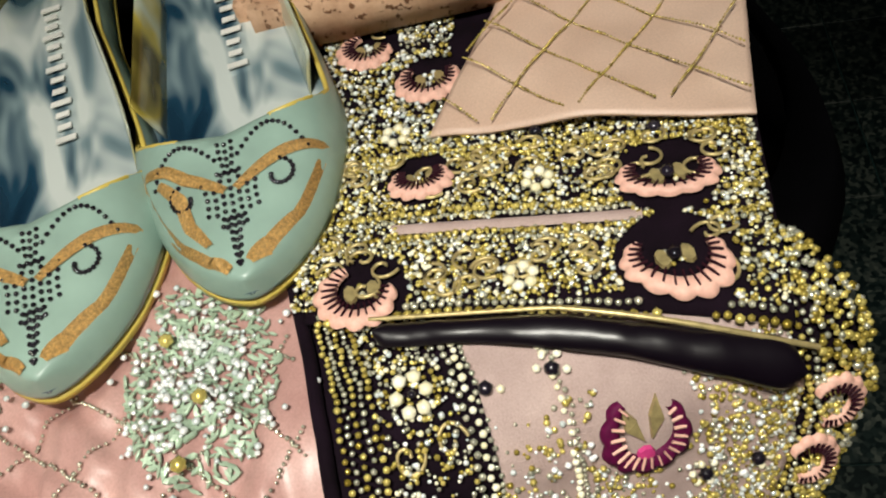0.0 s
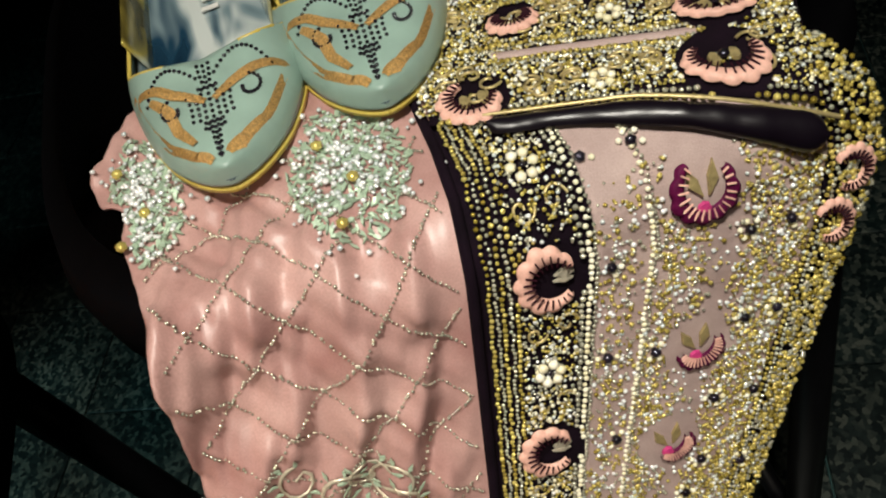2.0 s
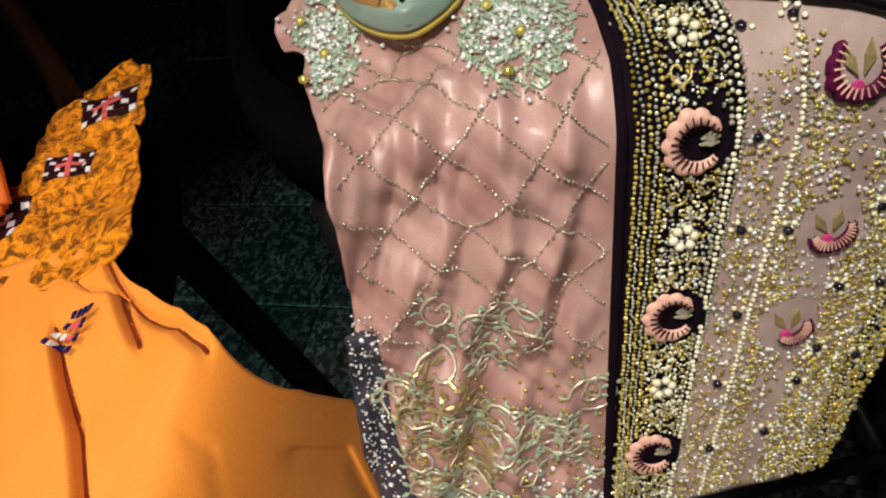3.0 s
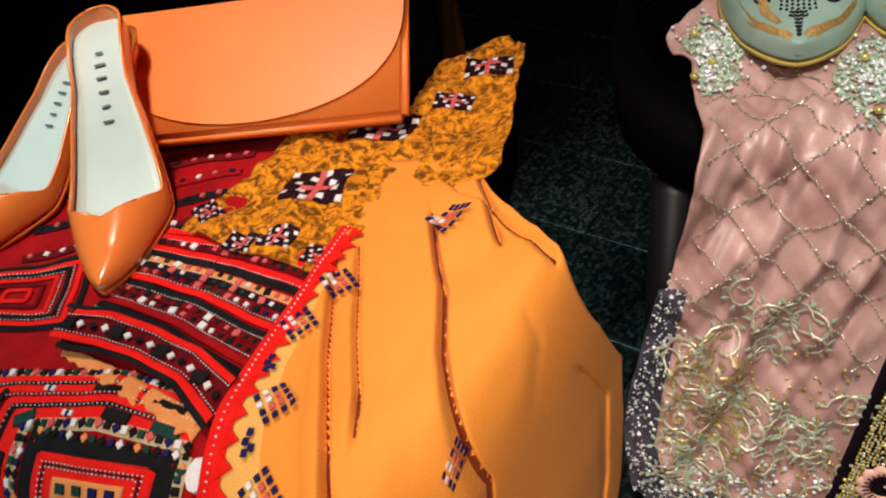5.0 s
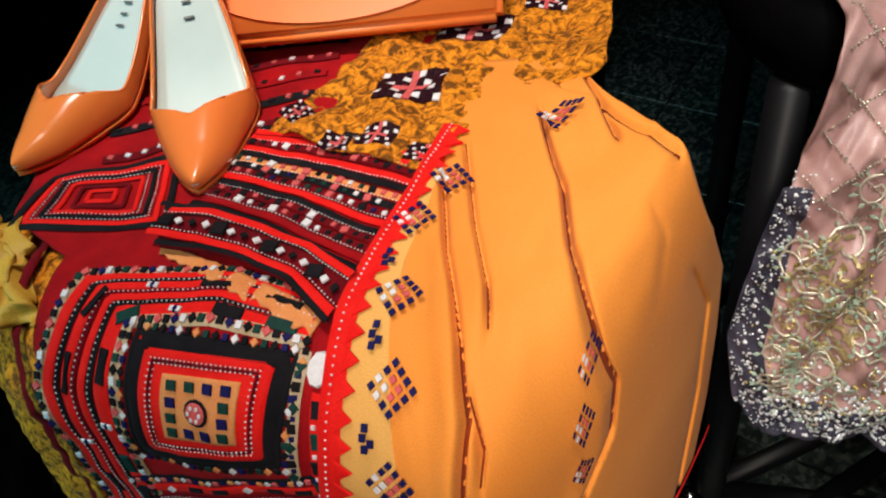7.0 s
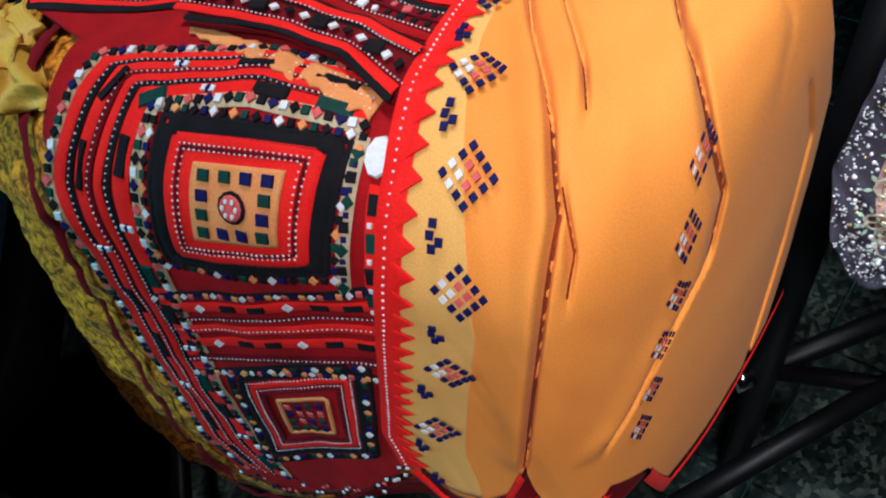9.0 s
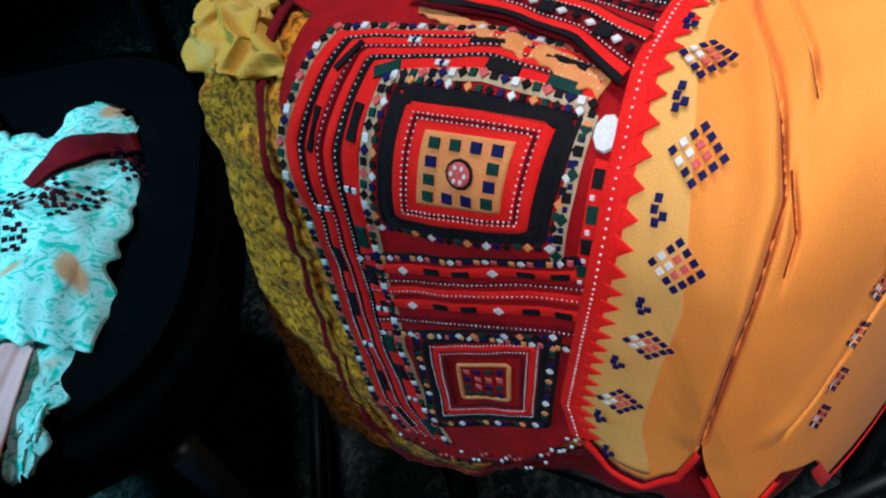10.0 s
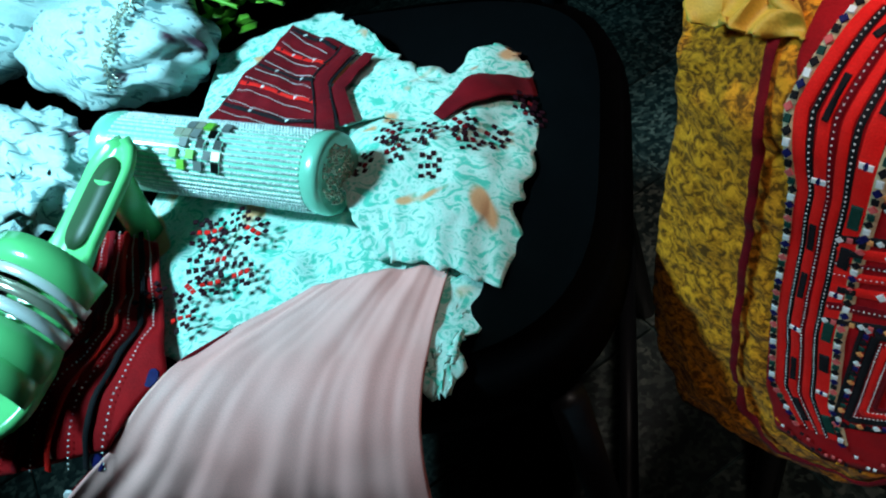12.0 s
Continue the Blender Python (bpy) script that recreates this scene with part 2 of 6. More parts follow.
# ---- mesh helpers ----
def mesh_object(name, verts, faces, material, parent=None, label="", uv=None, smooth=True):
    me = bpy.data.meshes.new(name)
    me.from_pydata([tuple(v) for v in verts], [], faces)
    me.materials.append(M[material])
    if uv is not None:
        layer = me.uv_layers.new(name="UVMap")
        for loop in me.loops:
            layer.data[loop.index].uv = uv[loop.vertex_index]
    if smooth:
        me.polygons.foreach_set("use_smooth", [True] * len(me.polygons))
    me.update()
    ob = new(name, me)
    if parent:
        ob.parent = parent
    if label:
        tagged(ob, label)
    return ob


def part(name, bm, material, parent=None, label="", smooth=True):
    me = bpy.data.meshes.new(name)
    bm.to_mesh(me)
    bm.free()
    me.materials.append(M[material])
    if smooth:
        me.polygons.foreach_set("use_smooth", [True] * len(me.polygons))
    ob = new(name, me)
    if parent:
        ob.parent = parent
    if label:
        tagged(ob, label)
    return ob


def thing(name, label, category, group="", at=None):
    ob = new(name)
    if at is not None:
        ob.matrix_world = at
    return tagged(ob, label, category, group)


def thicken(ob, t, offset=-1.0):
    mod = ob.modifiers.new("solid", "SOLIDIFY")
    mod.thickness, mod.offset = t, offset
    return ob


# Draped supports: edge origin x, y, yaw, top height, edge radius, hang angle, corner onset and bend.
SURF = {
    1: (-0.023, 0.275, 20.6, 0.733, 0.03, 74, 0.5, 0.0),
    2: (-0.403, -0.046, 17.3, 0.673, 0.064, 86, 0.13, 18.0),
    3: (-0.64, -0.42, 50, 0.512, 0.06, 75, 0.5, 0.0),
}


def P(k, u, s, lift=0.0):
    """A point of the draped support: u along its front edge, s over the edge and down."""
    x0, y0, yaw, Z, r, ang, on, q = SURF[k]
    a, ya = radians(ang), radians(yaw)
    f = q * max(0.0, u - on) ** 2
    if s <= 0:
        v, z, n = -s, Z, 0.0
    elif s < r * a:
        n = s / r
        v, z = -r * math.sin(n), Z - r * (1 - math.cos(n))
    else:
        d, n = s - r * a, a
        v, z = -r * math.sin(a) - d * math.cos(a), Z - r * (1 - math.cos(a)) - d * math.sin(a)
    v += f - lift * math.sin(n)
    if k == 3:  # the loose side of the mint dress sags past the chair
        z -= 3.5 * max(0.0, u - 0.06) ** 2
    z += lift * math.cos(n)
    return Vector((x0 + u * math.cos(ya) - v * math.sin(ya), y0 + u * math.sin(ya) + v * math.cos(ya), z))


def along(line, w):
    """The point at the fraction w of a polyline of (u, s), by its length."""
    seg = [math.dist(a, b) for a, b in zip(line, line[1:])]
    d = w * sum(seg)
    for (a, b), l in zip(zip(line, line[1:]), seg):
        if d <= l or (a, b) == (line[-2], line[-1]):
            f = d / l if l else 0
            return a[0] + (b[0] - a[0]) * f, a[1] + (b[1] - a[1]) * f
        d -= l


def wrinkle(u, s, size, amp, seed=0.0):
    return amp * noise.noise(Vector((u / size, s / size, seed))) + 0.4 * amp * noise.noise(Vector((2.7 * u / size, 2.7 * s / size, seed + 5)))


def cloth(name, k, left, right, material, parent=None, lift=0.002, nu=60, ns=90, fold=None, label="", thick=0.0015, edge=None):
    """A draped piece between two edge lines; fold(u, s, a, b) raises it; edge(a, b) shifts (u, s)."""
    verts, uv, faces = [], [], []
    for j in range(ns + 1):
        l, r = along(left, j / ns), along(right, j / ns)
        for i in range(nu + 1):
            a = i / nu
            u, s = l[0] + (r[0] - l[0]) * a, l[1] + (r[1] - l[1]) * a
            if edge:
                du, ds = edge(a, j / ns)
                u, s = u + du, s + ds
            h = lift + (fold(u, s, a, j / ns) if fold else 0.0)
            verts.append(P(k, u, s, h))
            uv.append((u, s))
    w = nu + 1
    for j in range(ns):
        for i in range(nu):
            faces.append((j * w + i, (j + 1) * w + i, (j + 1) * w + i + 1, j * w + i + 1))
    return thicken(mesh_object(name, verts, faces, material, parent, label, uv), thick)


def ribbon(k, line, width, lift, out, closed=False, step=0.004, fold=None, height=0.0008):
    """Adds a raised strip along a polyline of (u, s) to out = (verts, faces, uv)."""
    pts = list(line) + ([line[0]] if closed else [])
    total = sum(math.dist(a, b) for a, b in zip(pts, pts[1:]))
    n = max(2, int(total / step))
    path = [along(pts, i / n) for i in range(n + 1)]
    verts, faces, uv = out
    base = len(verts)
    for i, (u, s) in enumerate(path):
        a, b = path[max(0, i - 1)], path[min(n, i + 1)]
        if closed and i in (0, n):
            a, b = path[n - 1], path[1]
        t = Vector((b[0] - a[0], b[1] - a[1]))
        t = t.normalized() if t.length else Vector((1, 0))
        for o, h in ((-0.5, 0), (-0.35, height), (0.35, height), (0.5, 0)):
            uu, ss = u - t.y * width * o, s + t.x * width * o
            verts.append(P(k, uu, ss, lift + h + (fold(uu, ss) if fold else 0)))
            uv.append((uu, ss))
    for i in range(n):
        for c in range(3):
            q = base + i * 4 + c
            faces.append((q, q + 1, q + 5, q + 4))


def ribbons(name, k, lines, width, material, parent, lift=0.003, closed=False, fold=None, label="", step=0.004, height=0.0008):
    out = ([], [], [])
    for line in lines:
        ribbon(k, line, width, lift, out, closed, step, fold, height)
    return mesh_object(name, out[0], out[1], material, parent, label, out[2])


ICO = None


def ico():
    global ICO
    if ICO is None:
        bm = bmesh.new()
        bmesh.ops.create_icosphere(bm, subdivisions=1, radius=1)
        ICO = (np.array([v.co[:] for v in bm.verts]), [[v.index for v in f.verts] for f in bm.faces])
        bm.free()
    return ICO


def beads(name, k, spots, material, parent, lift=0.002, fold=None, label="", flat=0.8):
    """Beads at (u, s, radius)."""
    v0, f0 = ico()
    verts, faces = [], []
    for u, s, r in spots:
        c = P(k, u, s, lift + r * 0.5 + (fold(u, s) if fold else 0))
        n = (P(k, u, s, 1.0) - P(k, u, s, 0.0))
        rot = np.array(n.to_track_quat("Z", "Y").to_matrix())
        b = len(verts)
        verts.extend((v0 * (r, r, r * flat)) @ rot.T + np.array(c))
        faces.extend([[b + i for i in f] for f in f0])
    ob = mesh_object(name, verts, faces, material, parent, label)
    return tagged(ob, kind="stuff")


def slab(k, poly, lift, thick, out, fold=None):
    """A small flat raised piece with a polygon outline in (u, s), added to out."""
    verts, faces, uv = out
    b, n = len(verts), len(poly)
    cu, cs = sum(p[0] for p in poly) / n, sum(p[1] for p in poly) / n
    for h, sc in ((0.0, 1.0), (thick, 0.9)):
        for u, s in poly:
            uu, ss = cu + (u - cu) * sc, cs + (s - cs) * sc
            verts.append(P(k, uu, ss, lift + h + (fold(uu, ss) if fold else 0)))
            uv.append((uu, ss))
    verts.append(P(k, cu, cs, lift + thick * 1.1 + (fold(cu, cs) if fold else 0)))
    uv.append((cu, cs))
    for i in range(n):
        j = (i + 1) % n
        faces.append((b + i, b + j, b + n + j, b + n + i))
        faces.append((b + n + i, b + n + j, b + 2 * n))


def slabs(name, k, polys, material, parent, lift=0.003, thick=0.0012, fold=None, label=""):
    out = ([], [], [])
    for poly in polys:
        slab(k, poly, lift, thick, out, fold)
    ob = mesh_object(name, out[0], out[1], material, parent, label, out[2], smooth=False)
    return tagged(ob, kind="stuff") if len(polys) > 2 else ob


def square(u, s, r, turn=45, ry=None):
    ry = ry or r
    return [(u + r * math.cos(radians(turn + 90 * i)), s + ry * math.sin(radians(turn + 90 * i))) for i in range(4)]


def disc(u, s, r, n=10, rs=None):
    return [(u + r * math.cos(math.tau * i / n), s + (rs or r) * math.sin(math.tau * i / n)) for i in range(n)]


def quad_at(q, a, b):
    """Bilinear point of a quad of (u, s): a across, b down."""
    t = [q[0][i] + (q[1][i] - q[0][i]) * a for i in (0, 1)]
    l = [q[3][i] + (q[2][i] - q[3][i]) * a for i in (0, 1)]
    return t[0] + (l[0] - t[0]) * b, t[1] + (l[1] - t[1]) * b


def ring(q, m):
    """The quad grown or shrunk about its middle."""
    return [quad_at(q, 0.5 + (a - 0.5) * m, 0.5 + (b - 0.5) * m) for a, b in ((0, 0), (1, 0), (1, 1), (0, 1))]


def stitches(q_line, step):
    total = sum(math.dist(a, b) for a, b in zip(q_line, q_line[1:]))
    n = max(1, int(total / step))
    return [along(q_line, i / n) for i in range(n + 1)]


def tube(points, radius, material, name, parent=None, label="", sides=8):
    verts, faces = [], []
    pts = [Vector(p) for p in points]
    for i, p in enumerate(pts):
        d = (pts[min(i + 1, len(pts) - 1)] - pts[max(i - 1, 0)]).normalized()
        a = d.orthogonal().normalized()
        b = d.cross(a)
        for j in range(sides):
            t = math.tau * j / sides
            verts.append(p + radius * (a * math.cos(t) + b * math.sin(t)))
    for i in range(len(pts) - 1):
        for j in range(sides):
            k = (j + 1) % sides
            faces.append((i * sides + j, i * sides + k, (i + 1) * sides + k, (i + 1) * sides + j))
    faces.append(tuple(range(sides))[::-1])
    faces.append(tuple((len(pts) - 1) * sides + j for j in range(sides)))
    return mesh_object(name, verts, faces, material, parent, label)


rng = random.Random(7)


# ---- room ----
def box_structure(name, x0, x1, y0, y1, z0, z1, material, label):
    bm = bmesh.new()
    bmesh.ops.create_cube(bm, size=1, matrix=Matrix.LocRotScale(((x0 + x1) / 2, (y0 + y1) / 2, (z0 + z1) / 2), None, (x1 - x0, y1 - y0, z1 - z0)))
    return tagged(part(name, bm, material, None, smooth=False), label, name.split("_")[0], kind="structure")


floor = box_structure("floor", -3.5, 2.5, -2.5, 3.5, -0.05, -0.006, "wall", "dark joint bed under speckled terrazzo floor tiles")
box_structure("wall_north", -3.5, 2.5, 3.5, 3.6, -0.05, 2.7, "wall", "plain dark painted wall behind the chairs")
box_structure("wall_south", -3.5, 2.5, -2.6, -2.5, -0.05, 2.7, "wall", "plain dark painted wall of the room")
box_structure("wall_west", -3.6, -3.5, -2.5, 3.5, -0.05, 2.7, "wall", "plain dark painted wall of the room")
box_structure("wall_east", 2.5, 2.6, -2.5, 3.5, -0.05, 2.7, "wall", "plain dark painted wall of the room")
box_structure("ceiling", -3.5, 2.5, -2.5, 3.5, 2.7, 2.8, "wall", "plain dark ceiling")


# ---- chairs ----
def chair(k, u0, half, depth, label):
    x0, y0, yaw, Z, r, *_ = SURF[k]
    root = thing("chair", label, "chair", "black chairs in a row", pose(x0, y0, 0, 0, 0, yaw) @ pose(u0, 0, 0))
    # seat: rounded outline, cushioned edge
    n, outline = 64, []
    for i in range(n):
        t = math.tau * i / n
        c, s = math.cos(t), math.sin(t)
        e = 2 / 3.6
        outline.append((half * math.copysign(abs(c) ** e, c), depth / 2 - 0.02 + depth / 2 * math.copysign(abs(s) ** e, s)))
    rows = [(0.90, Z - 0.006), (0.965, Z - 0.012), (0.99, Z - 0.03), (0.985, Z - 0.055), (0.93, Z - 0.065)]
    verts, faces = [], []
    for m, z in rows:
        verts += [(x * m, (y - depth / 2) * m + depth / 2, z) for x, y in outline]
    for j in range(len(rows) - 1):
        for i in range(n):
            faces.append((j * n + i, (j + 1) * n + i, (j + 1) * n + (i + 1) % n, j * n + (i + 1) % n))
    faces += [tuple(range(n))[::-1], tuple((len(rows) - 1) * n + i for i in range(n))]
    mesh_object("seat", verts, faces, "black_vinyl", root)
    lx, fy, by = half - 0.05, 0.02, depth - 0.09
    for sx in (-1, 1):
        tube([(sx * lx, fy, Z - 0.06), (sx * (lx + 0.015), fy - 0.01, Z * 0.5), (sx * (lx + 0.03), fy - 0.02, 0.0)], 0.014, "black_metal", "leg", root)
        tube([(sx * lx, by, Z - 0.06), (sx * (lx + 0.015), by + 0.02, Z * 0.5), (sx * (lx + 0.03), by + 0.05, 0.0)], 0.014, "black_metal", "leg", root)
        tube([(sx * (lx + 0.02), fy - 0.01, 0.17), (sx * (lx + 0.02), by + 0.03, 0.17)], 0.009, "black_metal", "stretcher", root)
        tube([(sx * (lx - 0.02), by + 0.03, Z - 0.05), (sx * (lx - 0.02), by + 0.09, Z + 0.2), (sx * (lx - 0.04), by + 0.13, Z + 0.36)], 0.012, "black_metal", "back_post", root)
    tube([(-lx - 0.02, fy - 0.01, 0.2), (lx + 0.02, fy - 0.01, 0.2)], 0.009, "black_metal", "stretcher", root)
    bm = bmesh.new()
    bmesh.ops.create_cube(bm, size=1, matrix=Matrix.LocRotScale((0, by + 0.105, Z + 0.27), Euler((radians(-14), 0, 0)), (2 * lx, 0.03, 0.16)))
    bmesh.ops.bevel(bm, geom=list(bm.edges), offset=0.012, segments=3, affect="EDGES")
    part("backrest", bm, "black_vinyl", root)
    return root


gown_chair = chair(1, -0.02, 0.215, 0.44, "black upholstered chair under a beaded mauve gown")
to_chair = gown_chair.matrix_world.inverted()
for a, b in (((-0.235, 0.19, 0.2), (-0.06, 0.44, 0.2)), ((-0.235, 0.04, 0.2), (-0.07, 0.35, 0.2))):
    a, b = to_chair @ Vector(a), to_chair @ Vector(b)
    d = (b - a).normalized()
    tube([a, a + (b - a) * 0.5, b], 0.011, "black_metal", "foot_rail", gown_chair)
    tube([a - d * 0.004, a + d * 0.012], 0.0125, "chrome", "rail_cap", gown_chair, "polished chrome cap")
    tube([a + d * 0.02, Vector((a.x + d.x * 0.02, a.y + d.y * 0.02, 0))], 0.010, "black_metal", "leg", gown_chair)
chair(2, 0.0, 0.155, 0.40, "black upholstered chair under a red embroidered dress")
chair(3, -0.02, 0.25, 0.46, "black upholstered chair under a mint printed dress")


# ---- beaded mauve gown ----
gown = thing("gown", "mauve satin gown with gold beading and velvet panels on a chair", "gown")


def L1(s):
    return -0.040 - 0.20 * max(0.0, s)


def R1(s):
    return 0.130 - 0.45 * max(0.0, s - 0.05) - 0.4 * max(0.0, 0.02 - s)


def g1(c, s):
    return L1(s) + (R1(s) - L1(s)) * c, s


def satin_fold(u, s, a=0, b=0):
    g = min(1.0, max(0.0, (s + 0.07) / 0.1))
    return 0.001 + min(1.0, max(0.0, (L1(s) - u) / 0.025)) * satin_crease(u, s, g)


def satin_crease(u, s, g):
    return wrinkle(u + 0.45 * s, s * 0.4, 0.026, 0.0125) * (0.5 + 0.5 * g) + wrinkle(u, s, 0.06, 0.006, 3) + wrinkle(u - 0.8 * s, s * 0.3, 0.012, 0.0034, 6) + 0.0025 * math.sin((u + 0.35 * s) * 190 + 5 * noise.noise(Vector((u * 9, s * 9, 2)))) * g


SL = [(-0.13, -0.19), (-0.153, -0.143), (-0.178, -0.118), (-0.193, -0.09), (-0.189, -0.072), (-0.177, -0.062), (-0.176, -0.03), (-0.169, 0.013), (-0.178, 0.066), (-0.186, 0.10), (-0.194, 0.134), (-0.203, 0.175), (-0.208, 0.21), (-0.203, 0.25), (-0.187, 0.277)]
SR = [(0.0, -0.22), (-0.030, -0.08)] + [(L1(s) + 0.002, s) for s in (-0.02, 0.03, 0.09, 0.15, 0.21, 0.277)]
cloth("skirt_panel", 1, SL, SR, "satin", gown, 0.003, 90, 130, satin_fold, "creased mauve satin with silver stitching")
sf = lambda u, s: satin_fold(u, s)


def left_edge(s):
    for (u0, s0), (u1, s1) in zip(SL, SL[1:]):
        if s0 <= s <= s1:
            return u0 + (u1 - u0) * (s - s0) / (s1 - s0)
    return SL[0][0] if s < SL[0][1] else SL[-1][0]


on_satin = lambda spots: [b for b in spots if b[0] > left_edge(b[1]) + 0.002 and b[1] < 0.282]
# silver stitched lattice on the satin
lat = []
for c in range(-4, 7):
    lat.append([(-0.19 + t, 0.034 * c - 0.054 + 1.15 * t + 0.0016 * math.sin(t * 90 + 2 * c)) for t in [i * 0.008 for i in range(21)]])
    lat.append([(-0.19 + t, 0.037 * c + 0.077 - 0.62 * t - 0.9 * t * t + 0.002 * math.sin(t * 70 + c)) for t in [i * 0.008 for i in range(21)]])
inside = lambda p: L1(p[1]) - 0.003 > p[0] > left_edge(p[1]) + 0.004 and -0.07 < p[1] < 0.13 + 0.4 * max(0, p[0] + 0.13)
stitch = []
for line in lat:
    for p in stitches(line, 0.0019):
        if inside(p):
            stitch.append((p[0] + rng.uniform(-0.0006, 0.0006), p[1], rng.uniform(0.0006, 0.0010)))
beads("lattice_stitching", 1, stitch, "silver_bead", gown, 0.004, sf, "silver thread lattice")


def spray(cu, cs, ru, rs, n, leaf):
    """Small embroidered leaves in curved sprays round a middle."""
    polys = []
    for _ in range(n):
        a = rng.uniform(0, math.tau)
        d = math.sqrt(rng.random())
        u, s = cu + ru * d * math.cos(a), cs + rs * d * math.sin(a)
        if u < left_edge(s) + 0.004 or s > 0.28:
            continue
        t, l = rng.uniform(0, math.pi), leaf * rng.uniform(0.5, 1.1)
        w = l * 0.3
        polys.append([(u + l * x * math.cos(t) - w * y * math.sin(t), s + l * x * math.sin(t) + w * y * math.cos(t)) for x, y in ((-1, 0), (-0.4, 1), (0.4, 0.9), (1, 0), (0.4, -0.9), (-0.4, -1))])
    return polys


for cu, cs, ru, rs, n in ((-0.075, -0.030, 0.027, 0.040, 620), (-0.166, -0.062, 0.018, 0.042, 480)):
    slabs("embroidered_spray", 1, spray(cu, cs, ru, rs, n, 0.0026), "thread_mint", gown, 0.0042, 0.0008, sf, "mint and silver embroidered flower spray")
    beads("spray_beadwork", 1, on_satin([(cu + rng.gauss(0, ru * 0.5), cs + rng.gauss(0, rs * 0.5), rng.uniform(0.0008, 0.0017)) for _ in range(260)]), "crystal", gown, 0.005, sf)
    beads("brooch", 1, [(cu + du, cs + ds, 0.003) for du, ds in ((-0.009, 0.032), (0.001, 0.013), (-0.010, -0.018))], "gold_bead", gown, 0.006, sf)

# heavy embroidery towards the hem: curling stems with leaves
curls, leaves = [], []
for i in range(78):
    cu, cs = rng.uniform(-0.195, -0.080), rng.uniform(0.08, 0.268)
    if cs < 0.086 + (1.5 * (cu + 0.128) if cu > -0.128 else -0.9 * (cu + 0.128)) or cu < left_edge(cs) + 0.014:
        continue
    turn, r0, way = rng.uniform(0, math.tau), rng.uniform(0.006, 0.015), rng.choice((-1, 1))
    line = []
    for j in range(22):
        f = j / 21
        line.append((cu + r0 * (1 - 0.75 * f) * math.cos(turn + way * f * 7), cs + r0 * (1 - 0.75 * f) * math.sin(turn + way * f * 7)))
    curls.append(line)
    for j in range(0, 12, 2):
        u, s = line[j]
        a = turn + way * j / 21 * 7
        leaves.append([(u + l * math.cos(a + way * t), s + l * math.sin(a + way * t)) for l, t in ((0.0005, 0), (0.003, -0.35), (0.0055, 0), (0.003, 0.35))])
tagged(ribbons("stem_embroidery", 1, curls, 0.0016, "thread_silver", gown, 0.005, fold=sf, label="silver embroidered curling stems"), kind="stuff")
slabs("leaf_embroidery", 1, leaves, "thread_mint", gown, 0.005, 0.001, sf, "mint embroidered leaves")
slabs("gold_embroidery", 1, spray(-0.160, 0.175, 0.024, 0.05, 110, 0.0042), "thread_gold", gown, 0.005, 0.001, sf, "gold embroidered leaves")
hem = [(rng.uniform(-0.2, L1(0.26)), 0.280 - abs(rng.gauss(0, 0.022)), rng.uniform(0.0008, 0.0019)) for _ in range(700)]
hem += [(left_edge(s) + 0.002 + abs(rng.gauss(0, 0.006)), s, rng.uniform(0.0008, 0.0016)) for s in [rng.uniform(0.10, 0.27) for _ in range(110)]]
beads("hem_beadwork", 1, on_satin(hem), "crystal", gown, 0.004, sf, "crystal beads along the hem")
beads("hem_gold_beadwork", 1, on_satin([(rng.uniform(-0.2, -0.08), rng.uniform(0.14, 0.268), rng.uniform(0.0008, 0.0015)) for _ in range(330)]), "gold_bead", gown, 0.004, sf)

# dark sequinned net along the loose side and the hem
side = [p for p in SL if p[1] > 0.09]
cloth("net_edging", 1, [(u - 0.005, s) for u, s in side], [(u + 0.010 + 0.05 * (s - 0.09), s) for u, s in side], "dark_net", gown, 0.0052, 24, 60, satin_fold, "dark net edging with sequins", thick=0.0004)
cloth("hem_edging", 1, [(-0.198, 0.252), (-0.187, 0.281)], [(L1(0.25), 0.256), (L1(0.28), 0.284)], "dark_net", gown, 0.0056, 60, 14, satin_fold, "dark net hem with sequins", thick=0.0004)
sequins = [(left_edge(s) - 0.004 + abs(rng.gauss(0, 0.008)), s, rng.uniform(0.0004, 0.0009)) for s in [rng.uniform(0.09, 0.275) for _ in range(240)]]
beads("edging_beadwork", 1, sequins, "crystal", gown, 0.0058, sf, "clear sequins on the net edging")

# velvet edge, dark bead panel, net panel
SS = [-0.08 + 0.0296 * i for i in range(13)]
cloth("panel_ground", 1, [g1(0.0, s) for s in SS], [g1(1.0, s) for s in SS], "velvet", gown, 0.003, 30, 90, lambda u, s, a, b: 0.002 * math.sin(min(1, a * 6) * 1.57) - 0.02 * max(0, a - 0.9), "dark velvet ground")
cloth("net_panel", 1, [g1(0.31, s) for s in [-0.016] + SS[3:]], [g1(0.87, s) for s in [-0.016] + SS[3:]], "net", gown, 0.0068, 40, 80, lambda u, s, a, b: wrinkle(u, s, 0.03, 0.0012), "sheer mauve net")
ribbons("velvet_piping", 1, [[g1(0.012, s) for s in SS]], 0.0048, "velvet", gown, 0.0055, label="black velvet piping", height=0.003)
TOP = 0.0072

gold, pearl, cryst, silv, black = [], [], [], [], []


def row(c, s0, s1, step, r, to, jit=0.0006):
    s = s0
    while s < s1:
        u, _ = g1(c, s)
        to.append((u + rng.uniform(-jit, jit), s, r * rng.uniform(0.85, 1.15)))
        s += step * rng.uniform(0.9, 1.1)


